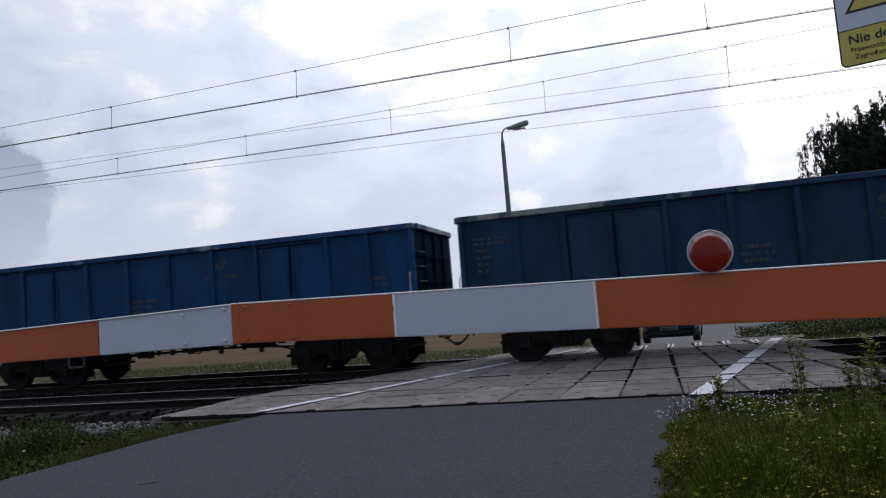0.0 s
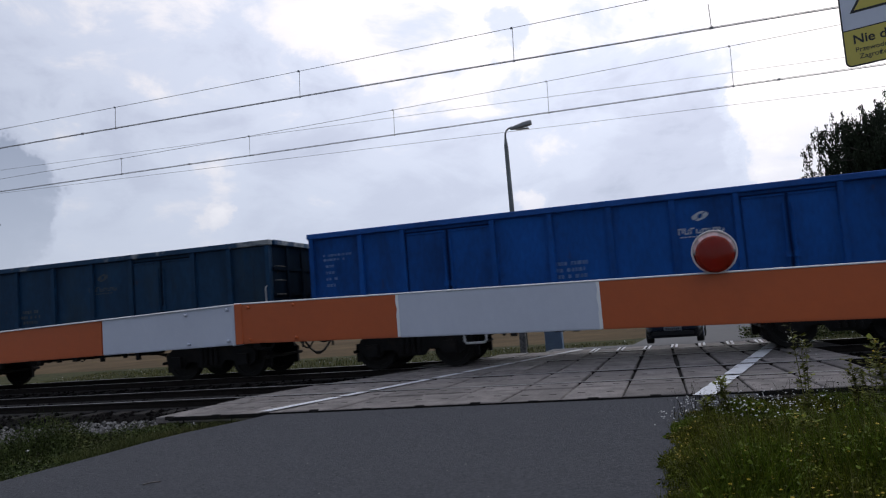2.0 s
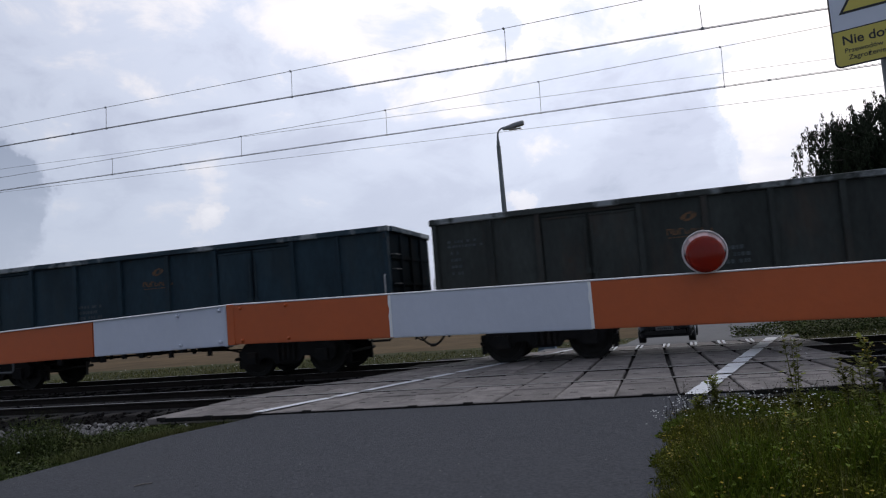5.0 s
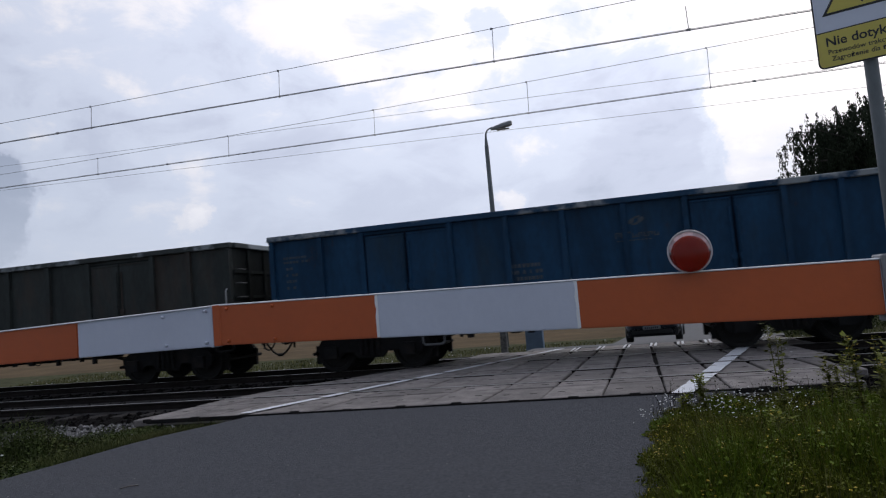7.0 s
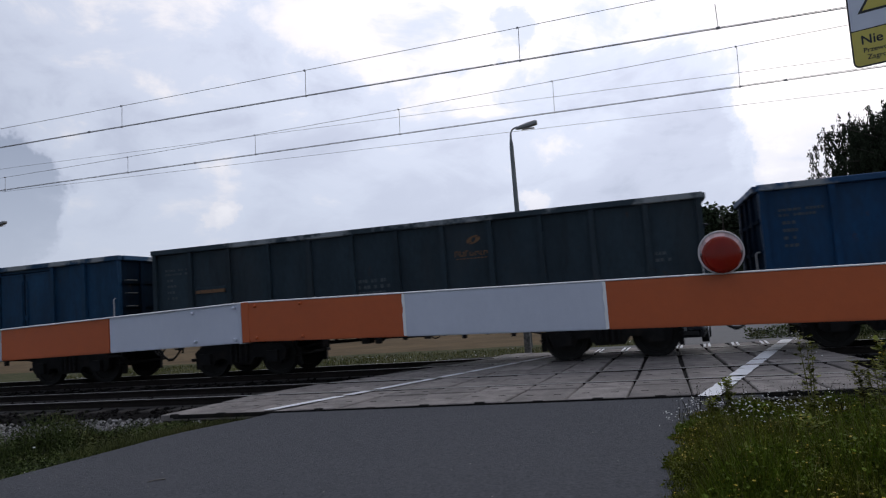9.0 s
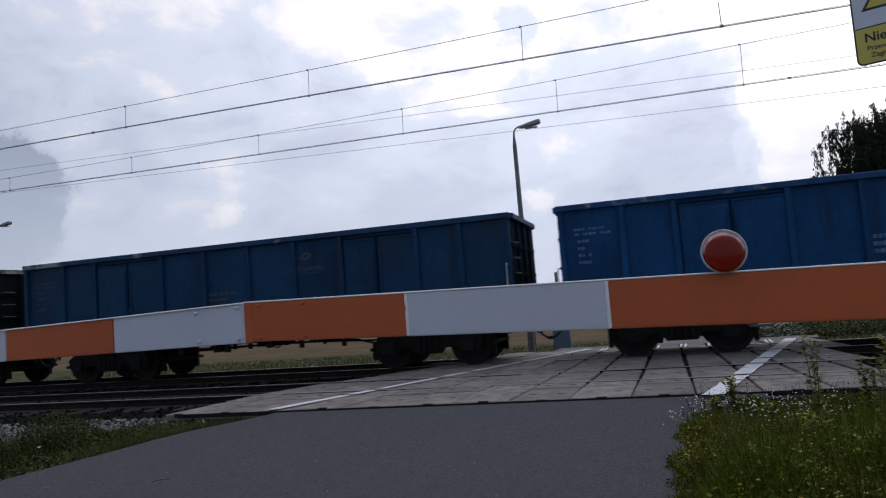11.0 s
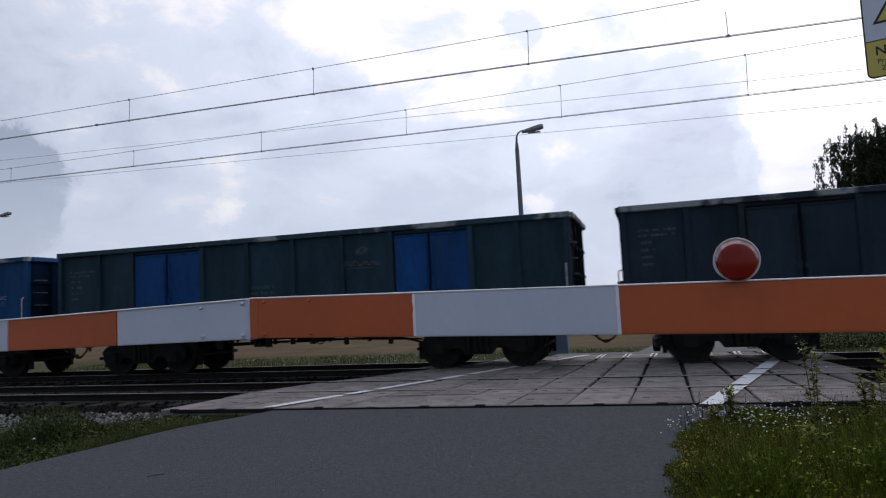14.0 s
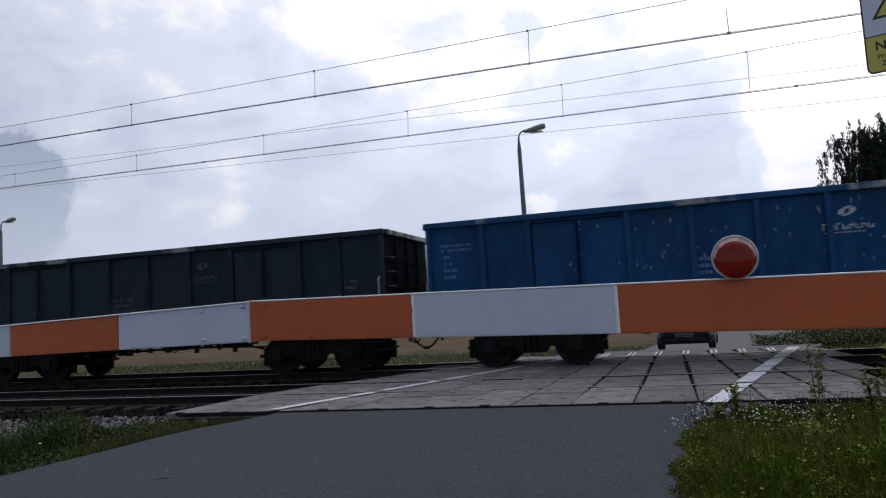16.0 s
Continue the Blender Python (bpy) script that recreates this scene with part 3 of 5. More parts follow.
def build_barrier_lamp():
    """Red flashing lamp on the beam: its glowing reflector turns inside the lens."""
    x, y, z = LAMP_AT
    th = thing("warning_lamp", "round red flashing warning lamp on top of the barrier beam", "lamp", pose(x, y, z))
    bm = bmesh.new()
    lathe(bm, ((0.085, 0.030), (0.080, 0.052), (0.0, 0.0565), (-0.004, 0.058), (-0.010, 0.0575), (-0.012, 0.054), (-0.006, 0.0535), (0.0, 0.0525), (0.078, 0.049), (0.078, 0.010)), "y", 40)
    part("housing", bm, "lamp_body", th, "pale weathered plastic housing", True)
    # faceted collar round the lens: skylight painted pale above, red reflection below
    for pale in (True, False):
        bm = bmesh.new()
        n = 24
        for k in range(n):
            a0, a1 = math.tau * k / n, math.tau * (k + 1) / n
            mid = (a0 + a1) / 2
            if (math.sin(mid) > 0.02) != pale:
                continue
            q = []
            for a, r, dz, y in ((a0, 0.0562, 0, -0.0085), (a1, 0.0562, 0, -0.0085), (a1, 0.0475, -0.0065, -0.0120 - 0.0012 * (k % 2)), (a0, 0.0475, -0.0065, -0.0120 - 0.0012 * ((k + 1) % 2))):
                q.append(bm.verts.new((r * math.cos(a), y, r * math.sin(a) + dz)))
            bm.faces.new(q)
        part("collar", bm, "lamp_ring" if pale else "lamp_back", th, "faceted collar with skylight painted pale pink" if pale else "lower collar painted with the red lens reflection")
    bm = bmesh.new()
    tube(bm, [(0.0570 * math.cos(u), -0.0090, 0.0570 * math.sin(u)) for u in (math.tau * k / 48 for k in range(49))], 0.0018, 8, False)
    part("rim", bm, "lamp_body", th, "thin pale outer rim")
    bm = bmesh.new()
    prof = [(-0.006, 0.0495), (-0.0125, 0.0495)] + [(-0.0145 - 0.015 * math.cos(u), 0.0485 * math.sin(u) ** 0.8) for u in (math.pi / 2 * (1 - k / 8) for k in range(8))]
    lathe(bm, prof, "y", 40, (0, 0, -0.0065))
    part("lens", bm, "lens_red", th, "domed translucent red lens", True)
    bm = bmesh.new()
    for q in ((-0.008, -0.0065), (0.0065, 0.008)):
        box(bm, q[0] - 0.0025, q[1] - 0.0025, -0.0310, -0.0285, -0.012, -0.0108)
        box(bm, q[0] - 0.0025, q[0] - 0.001, -0.0310, -0.0285, -0.012, 0.003)
    box(bm, -0.0105, 0.0055, -0.0310, -0.0285, 0.002, 0.0032)
    part("lens_mark", bm, "lens_red", th, "small moulded mark")
    for s in (-1, 1):
        bm = bmesh.new()
        lathe(bm, ((-0.014, 0.002), (-0.013, 0.0035), (-0.006, 0.0035)), "y", 10, (s * 0.0505, 0, -0.001))
        part("screw", bm, "bolt", th)
    bm = bmesh.new()
    lathe(bm, ((0.0765, 0.048), (0.0755, 0.048)), "y", 32)
    part("back_plate", bm, "lamp_back", th, "dark red inner reflector")
    bm = bmesh.new()
    lathe(bm, ((-0.004, 0.030), (-0.0035, 0.034), (0.0, 0.034)), "y", 32)
    bm.faces.ensure_lookup_table()
    for f in bm.faces:
        f.material_index = 0
    lathe(bm, ((0.0005, 0.034), (0.004, 0.033)), "y", 32)
    for f in bm.faces:
        if f.calc_center_median().y > 0.0002:
            f.material_index = 1
    ob = part("reflector", bm, ("lamp_glow", "lamp_back"), th, "turning reflector with a glowing face")
    ob.location = (0, 0.036, 0)
    return ob


# ---- danger sign ----
def letters(text, size, at, parent, mat, name="writing", bold=0.0, rot=None):
    cu = bpy.data.curves.new("writing", "FONT")
    cu.body, cu.size, cu.extrude, cu.offset = text, size, 0.0008, bold
    tmp = new("tmp", cu)
    me = bpy.data.meshes.new_from_object(tmp)
    bpy.data.objects.remove(tmp)
    me.transform(Matrix.Translation(at) @ (rot or pose(0, 0, 0, 90, 0, 0)))
    me.materials.clear()
    me.materials.append(M[mat])
    ob = new(name, me)
    ob.parent = parent
    return ob


def build_sign():
    th = thing("warning_sign", "rectangular white and yellow overhead line danger sign on a grey post", "sign", pose(1.272, 4.5, 2.572, 0, 0, -20))
    W, HH, split = 0.56, 0.76, 0.215
    def rounded(x0, x1, z0, z1, low, high):
        """Outline with its lower or upper corners rounded."""
        out = []
        for cx, cz, sx, sz, r, a0 in ((x0, z0, 1, 1, low, 180), (x1, z0, -1, 1, low, 270), (x1, z1, -1, -1, high, 0), (x0, z1, 1, -1, high, 90)):
            if not r:
                out.append((cx, cz))
                continue
            for q in range(6):
                u = radians(a0 + 18 * q)
                out.append((cx + sx * r + r * math.cos(u), cz + sz * r + r * math.sin(u)))
        return out

    bm = bmesh.new()
    prism(bm, rounded(0, W, 0, HH, 0.035, 0.035), 0, 0.004)
    part("plate", bm, "sign_black", th, "black-rimmed steel plate")
    for nm, z0, z1, low, high, mat in (("yellow_panel", 0.009, split, 0.027, 0, "sign_yellow"), ("white_panel", split + 0.007, HH - 0.009, 0, 0.027, "sign_white")):
        bm = bmesh.new()
        prism(bm, rounded(0.009, W - 0.009, z0, z1, low, high), -0.0015, -0.0002)
        part(nm, bm, mat, th)
    bm = bmesh.new()
    prism(bm, ((0.05, split + 0.10), (W - 0.05, split + 0.10), (W / 2, split + 0.10 + 0.37)), -0.0028, -0.0018)
    part("triangle_border", bm, "sign_black", th)
    bm = bmesh.new()
    prism(bm, ((0.075, split + 0.114), (W - 0.075, split + 0.114), (W / 2, split + 0.10 + 0.342)), -0.0040, -0.0030)
    part("triangle", bm, "sign_yellow", th, "yellow warning triangle")
    bm = bmesh.new()
    c = W / 2
    prism(bm, ((c + 0.03, split + 0.36), (c - 0.035, split + 0.235), (c - 0.005, split + 0.235), (c - 0.03, split + 0.17), (c - 0.05, split + 0.175), (c - 0.02, split + 0.128), (c + 0.012, split + 0.165), (c - 0.008, split + 0.168), (c + 0.035, split + 0.255), (c + 0.003, split + 0.255)), -0.0052, -0.0042)
    part("lightning_bolt", bm, "sign_black", th)
    for text, size, z, x in (("Nie dotykać!", 0.076, 0.132, 0.05), ("Przewodów trakcyjnych", 0.040, 0.082, 0.057), ("Zagrożenie dla życia", 0.040, 0.040, 0.074)):
        letters(text, size, (x, -0.0022, z), th, "sign_black", bold=0.0012 if size > 0.05 else 0.0003)
    bm = bmesh.new()
    tube(bm, ((0.262, 0.05, -2.75), (0.262, 0.05, 0.72)), 0.037, 16)
    part("post", bm, "pole_dark", th, "grey steel post", True)
    for z in (0.12, 0.62):
        bm = bmesh.new()
        box(bm, 0.212, 0.312, 0.005, 0.055, z, z + 0.03, 0.003)
        part("clamp", bm, "pole_grey", th)


# ---- overhead line ----
def build_wires():
    def line(name, label, f, y, r, x0=-60, x1=40, step=1.0, parent=None):
        bm = bmesh.new()
        n = int((x1 - x0) / step)
        tube(bm, [(x0 + step * i, y, f(x0 + step * i)) for i in range(n + 1)], r, 6)
        return part(name, bm, "wire", parent, label)

    for yc, mess, cont, drops, clamps in (
            (NEAR_TRACK, lambda x: 6.227 + 0.0205 * x + 0.00060 * x * x, lambda x: 5.575 - 0.0085 * x - 0.00035 * x * x, (-25, -20, -15.4, -10.35, -6.02, -1.80, 6.2, 11, 16), (-11.2, 1.50)),
            (FAR_TRACK, lambda x: 6.405 + 0.0285 * x + 0.00065 * x * x, lambda x: 5.60 - 0.0075 * x - 0.00004 * x * x, (-28, -23, -18.0, -13.6, -9.55, -5.50, -1.69, 2.30, 7, 12), (-11.4, 3.2))):
        th = thing("overhead_line", "thin dark overhead line wires with short droppers above the track", "overhead line")
        line("carrier_wire", "thin upper wire", mess, yc, 0.0058, parent=th)
        line("contact_wire", "lower running wire", cont, yc, 0.0090, parent=th)
        line("contact_wire", "lower running wire", lambda x, f=cont: f(x) + 0.03 + 0.0012 * max(0, x), yc + 0.04, 0.0050, parent=th)
        for x in drops:
            bm = bmesh.new()
            tube(bm, ((x, yc, cont(x)), (x + 0.02, yc, mess(x))), 0.0058, 6)
            for f in (mess, cont):
                box(bm, x - 0.016, x + 0.016, yc - 0.010, yc + 0.010, f(x) - 0.018, f(x) + 0.018)
            part("dropper", bm, "wire", th)
        for x in clamps:
            bm = bmesh.new()
            box(bm, x - 0.03, x + 0.03, yc - 0.012, yc + 0.012, cont(x) - 0.012, cont(x) + 0.03)
            if x > 0 and yc < 14:
                tube(bm, ((x, yc, cont(x)), (x - 0.01, yc, cont(x) + 0.42)), 0.006, 6)
            part("wire_clamp", bm, "wire", th)
        for mx in (-42, 34):
            my = yc - 3.0 if yc < 14 else yc + 3.0
            bm = bmesh.new()
            tube(bm, ((mx, my, -0.6), (mx, my, 7.6)), (0.16, 0.11), 12)
            part("mast", bm, "pole_grey", th, "grey steel mast", True)
            bm = bmesh.new()
            tube(bm, ((mx, my, 7.0), (mx, yc, mess(mx))), 0.035, 8)
            tube(bm, ((mx, my, 5.9), (mx, yc, cont(mx))), 0.03, 8)
            part("bracket", bm, "pole_grey", th)
    th = thing("feeder_line", "pair of faint thin feeder wires beside the tracks", "overhead line")
    line("feeder_wire", "", lambda x: 6.10 - 0.0235 * x, 16.4, 0.0045, parent=th)
    line("feeder_wire", "", lambda x: 6.245 - 0.0245 * x, 20.0, 0.0055, parent=th)


# ---- street lamps ----
def build_street_lamps():
    th = thing("street_lamp", "grey street lamp with a flat head on a dark concrete post", "street lamp", pose(-4.62, 27, -0.5))
    bm = bmesh.new()
    tube(bm, ((0, 0, 0), (-0.05, 0, 4), (-0.07, 0, 8.0)), (0.125, 0.105, 0.082), 16)
    part("post", bm, "pole_dark", th, "dark weathered post", True)
    bm = bmesh.new()
    tube(bm, ((-0.07, 0, 7.95), (-0.07, 0, 8.1), (-0.072, 0, 8.3), (-0.06, 0, 8.5), (0.0, 0, 8.63), (0.10, 0, 8.70), (0.24, 0, 8.735)), (0.075, 0.07, 0.045, 0.036, 0.034, 0.034, 0.034), 12)
    part("arm", bm, "pole_grey", th, "pale curved arm", True)
    bm = bmesh.new()
    rings = ((0.16, 0.05, 0.045), (0.30, 0.10, 0.075), (0.62, 0.145, 0.10), (0.92, 0.15, 0.105), (1.02, 0.12, 0.075))
    prev = None
    for x, hw, hz in rings:
        zc = 8.66 + 0.145 * (x - 0.16) / 0.86
        ring = [bm.verts.new((x, hw * cy, zc + hz * cz)) for cy, cz in ((-1, -0.7), (-1, 0.2), (-0.7, 0.9), (0.7, 0.9), (1, 0.2), (1, -0.7))]
        if prev:
            for k in range(6):
                bm.faces.new((prev[k], prev[(k + 1) % 6], ring[(k + 1) % 6], ring[k]))
        else:
            bm.faces.new(ring[::-1])
        prev = ring
    bm.faces.new(prev)
    part("lamp_head", bm, "lamp_shell", th, "flat grey lamp head")
    bm = bmesh.new()
    box(bm, 0.4, 0.9, -0.11, 0.11, 8.595, 8.61, 0.0)
    part("diffuser", bm, "headlight", th)
    tagged(th, group="street lamps")
    copy_thing(th, pose(-37.9, 32.5, -0.5))
# ---- open goods wagons ----
TOP, FLOOR, HALF = 3.215, 1.27, 1.5
WHEEL_R, WHEELBASE, PIVOTS = 0.46, 1.85, 8.78
DOOR_POSTS = (0.097, 0.174, 0.329, 0.423, 0.515, 0.609, 0.700, 0.839, 0.916)
DOORS = ((0.174, 0.252, 0.329), (0.700, 0.768, 0.839))
PLAIN_POSTS = tuple(k / 12 for k in range(1, 12))
# front corner at the start, box length, body colour, second colour, share of it, door colour, doors, lettering
WAGONS = (
    (-17.62, 12.97, (0.006, 0.05, 0.135), (0.02, 0.03, 0.05), 0.25, None, True, 'lettering_faded', 0.626),
    (-3.63, 12.93, (0.009, 0.039, 0.088), (0.03, 0.05, 0.06), 0.35, None, True, 'lettering_faded', 0.632),
    (10.32, 13.02, (0.004, 0.06, 0.25), (0.004, 0.045, 0.18), 0.2, None, True, 'lettering', 0.648),
    (24.36, 14.57, (0.018, 0.036, 0.05), (0.04, 0.05, 0.05), 0.35, None, True, 'lettering_orange', 0.589),
    (39.95, 13.16, (0.036, 0.041, 0.039), (0.085, 0.046, 0.030), 0.40, None, True, 'lettering_orange', 0.4),
    (54.13, 12.97, (0.009, 0.041, 0.088), (0.03, 0.05, 0.06), 0.35, None, True, 'lettering_faded', 0.627),
    (68.12, 12.80, (0.020, 0.034, 0.045), (0.034, 0.036, 0.038), 0.4, None, False, 'lettering_orange', 0.637),
    (81.94, 13.06, (0.007, 0.042, 0.105), (0.02, 0.03, 0.04), 0.3, None, True, 'lettering_faded', 0.632),
    (96.02, 13.26, (0.005, 0.052, 0.155), (0.006, 0.04, 0.09), 0.3, None, True, 'lettering', 0.638),
    (110.30, 13.13, (0.014, 0.038, 0.055), (0.02, 0.03, 0.035), 0.35, (0.005, 0.055, 0.19), True, 'lettering_faded', 0.646),
    (124.45, 13.03, (0.014, 0.026, 0.04), (0.03, 0.03, 0.03), 0.4, None, True, 'lettering_faded', 0.638),
    (138.50, 12.98, (0.006, 0.054, 0.15), (0.02, 0.03, 0.06), 0.3, None, True, 'lettering', 0.633),
    (152.50, 13.08, (0.012, 0.04, 0.1), (0.02, 0.03, 0.05), 0.3, None, True, 'lettering_faded', 0.633),
)


def wagon_paint(name, base, second, amount, rough=0.55, spec=0.16):
    if name == "rim_paint":
        return material(name, base, 0.6, 0.0, vary=0.3, scale=1.3, second=second, amount=amount, bump=0.15, bump_scale=20, sharp=0.06, spec=0.2)
    m = material(name, base, rough, 0.0, vary=0.34, scale=1.1, second=second, amount=amount, bump=0.12, bump_scale=14, streak=0.75, sharp=0.3, spec=spec)
    nt = m.node_tree
    N, L = nt.nodes.new, nt.links.new
    b = nt.nodes["Principled BSDF"]
    old = b.inputs["Base Color"].links[0].from_socket
    tc, ob = N("ShaderNodeTexCoord"), N("ShaderNodeObjectInfo")
    for scale, lo, hi, tint, stretch in ((2.6, 0.56, 0.72, (0.010, 0.011, 0.013), 0.12), (5.0, 0.63, 0.70, (0.055, 0.030, 0.018), 0.5)):
        mp = N("ShaderNodeMapping")
        mp.inputs["Scale"].default_value = (1, 1, stretch)
        L(tc.outputs["Object"], mp.inputs[0])
        n = N("ShaderNodeTexNoise")
        n.noise_dimensions = "4D"
        L(ob.outputs["Random"], n.inputs["W"])
        n.inputs["Scale"].default_value, n.inputs["Detail"].default_value, n.inputs["Roughness"].default_value = scale, 7, 0.7
        L(mp.outputs[0], n.inputs["Vector"])
        r = N("ShaderNodeMapRange")
        L(n.outputs["Fac"], r.inputs[0])
        r.inputs[1].default_value, r.inputs[2].default_value, r.inputs[4].default_value = lo, hi, min(0.8, 0.25 + amount)
        x = N("ShaderNodeMix")
        x.data_type = "RGBA"
        L(r.outputs[0], x.inputs[0])
        L(old, x.inputs[6])
        x.inputs[7].default_value = (*tint, 1)
        old = x.outputs[2]
    L(old, b.inputs["Base Color"])
    return m


SHARED = {}


def shared_part(key, name, make, mat, parent, label="", at=None, smooth=False):
    """A piece that all wagons have alike: built once, then repeated on the same mesh."""
    if key not in SHARED:
        bm = bmesh.new()
        make(bm)
        SHARED[key] = mesh_of(name, bm, mat, smooth)
    ob = new(name, SHARED[key])
    ob.parent = parent
    if at:
        ob.location = at
    return tagged(ob, label)


def make_wheelset(bm):
    prof = [(-0.03, 0.14), (-0.03, 0.36), (-0.065, 0.37), (-0.065, WHEEL_R), (0.06, WHEEL_R + 0.004), (0.065, WHEEL_R + 0.028), (0.085, WHEEL_R + 0.028), (0.085, 0.37), (0.03, 0.36), (0.03, 0.14)]
    for s in (-1, 1):
        lathe(bm, [(s * 0.75 - s * u, r) for u, r in prof], "y", 32)
        for k in range(6):
            a = math.tau * k / 6
            lathe(bm, ((-0.012, 0.03), (0.0, 0.03)), "y", 6, (0.25 * math.cos(a), s * 0.785, 0.25 * math.sin(a)))
    lathe(bm, ((-1.05, 0.06), (-1.05, 0.07), (1.05, 0.07), (1.05, 0.06)), "y", 12)


def make_bogie(bm):
    h = WHEELBASE / 2
    for s in (-1, 1):
        y0, y1 = s * 0.93, s * 1.05
        out = [(-h - 0.34, 0.62), (-h - 0.30, 0.40), (-h - 0.17, 0.30), (-h + 0.17, 0.30), (-h + 0.26, 0.44), (-0.42, 0.46), (-0.30, 0.30), (0.30, 0.30), (0.42, 0.46), (h - 0.26, 0.44), (h - 0.17, 0.30), (h + 0.17, 0.30), (h + 0.30, 0.40), (h + 0.34, 0.62), (h + 0.2, 0.74), (0.5, 0.78), (0.3, 0.92), (-0.3, 0.92), (-0.5, 0.78), (-h - 0.2, 0.74)]
        prism(bm, out, min(y0, y1), max(y0, y1))
        for c in (-h, h):
            box(bm, c - 0.15, c + 0.15, s * 1.06, s * 1.16, 0.33, 0.60)
        for c in (-0.2, -0.07, 0.07, 0.2):
            lathe(bm, ((0.36, 0.05), (0.82, 0.05)), "z", 8, (c, s * 1.09, 0))
    box(bm, -0.22, 0.22, -1.0, 1.0, 0.55, 0.95)
    for c in (-h - 0.5, h + 0.5):
        tube(bm, ((c, -0.95, 0.45), (c, 0.95, 0.45)), 0.04, 6)
        for s in (-1, 1):
            box(bm, c - 0.05, c + 0.05, s * 0.68 - 0.05, s * 0.68 + 0.05, 0.2, 0.62)


def make_buffer(bm):
    lathe(bm, ((0.0, 0.15), (0.03, 0.15), (0.05, 0.105), (0.28, 0.10), (0.30, 0.075), (0.47, 0.075), (0.475, 0.22), (0.488, 0.225), (0.498, 0.20), (0.50, 0.12)), "x", 16)


def make_coupling(bm):
    box(bm, 0.0, 0.25, -0.06, 0.06, 0.98, 1.10)
    tube(bm, ((0.2, 0, 1.12), (0.33, 0, 1.1), (0.36, 0, 1.0), (0.26, 0, 0.95)), 0.035, 8)
    for s in (-1, 1):
        tube(bm, ((0.3, s * 0.05, 1.0), (0.42, s * 0.07, 0.72), (0.5, s * 0.05, 0.70)), 0.022, 6)


def make_hose(bm):
    pts = [(0.02, -0.35, 0.98), (0.10, -0.37, 0.86)] + [(0.10 + 0.80 * k / 10, -0.38, 0.86 - 0.40 * math.sin(math.pi * k / 10) ** 0.9) for k in range(1, 10)] + [(0.90, -0.37, 0.86), (0.98, -0.35, 0.98)]
    tube(bm, pts, 0.026, 8)
    box(bm, 0.44, 0.56, -0.42, -0.34, 0.43, 0.50)
    pts = [(0.02, -0.52, 1.0), (0.08, -0.54, 0.84)] + [(0.08 + 0.42 * k / 8, -0.54, 0.84 - 0.24 * math.sin(math.pi * k / 8)) for k in range(1, 8)] + [(0.50, -0.54, 0.84), (0.54, -0.52, 0.98)]
    tube(bm, pts, 0.020, 8)
    for x in (0.10, 0.90):
        tube(bm, ((x, -0.40, 1.02), (x, -0.40, 0.62)), 0.030, 6)


def logo_shapes(bm, c, z, s):
    """The operator's mark as a plain eye-shaped swirl, and its word as plain strokes."""
    y = -HALF - 0.011

    def quad(x0, x1, z0, z1):
        bm.faces.new([bm.verts.new(p) for p in ((x0, y, z0), (x1, y, z0), (x1, y, z1), (x0, y, z1))])

    n = 36
    for k in range(n):
        a0, a1 = math.tau * k / n, math.tau * (k + 1) / n
        if 0.45 < a0 % math.pi < 0.65:
            continue
        q = []
        for a, outer in ((a0, True), (a1, True), (a1, False), (a0, False)):
            tip = abs(math.cos(a - 0.15)) ** 3
            r = (0.095 + 0.075 * tip) if outer else 0.052
            q.append(bm.verts.new((c + s * r * math.cos(a), y, z + s * (0.98 - 0.25 * tip) * r * math.sin(a) + s * 0.02 * math.cos(a))))
        bm.faces.new(q)
    x = c - 0.47 * s
    zb = z - 0.37 * s
    for k, (w, h) in enumerate(((0.10, 0.135), (0.10, 0.135), (0.09, 0.135), (0.10, 0.10), (0.10, 0.10), (0.06, 0.10), (0.10, 0.10), (0.10, 0.10))):
        w, h, t = w * s, h * s, 0.027 * s
        quad(x, x + t, zb, zb + h)
        quad(x + t + 0.001, x + w, zb + (h - t if k % 2 == 0 else 0), zb + (h if k % 2 == 0 else t))
        if k % 3 != 2:
            quad(x + w - t, x + w, zb + t + 0.001, zb + h - t - 0.001)
        x += w + 0.024 * s
    for k in range(9):
        quad(c - 0.44 * s + 0.085 * s * k, c - 0.385 * s + 0.085 * s * k, zb - 0.07 * s, zb - 0.045 * s)


def code_bars(bm, x, z, rows, width, h=0.065, gap=0.135, seed=1):
    """Unreadable stencilled codes as short bars."""
    rng = random.Random(seed)
    y = -HALF - 0.011
    for r in range(rows):
        q = x
        while q < x + width * rng.uniform(0.7, 1.0):
            w = rng.uniform(0.03, 0.075)
            vs = [bm.verts.new((q + a, y, z - r * gap + b)) for a, b in ((0, 0), (w, 0), (w, h), (0, h))]
            bm.faces.new(vs)
            q += w + rng.choice((0.02, 0.025, 0.03, 0.09))


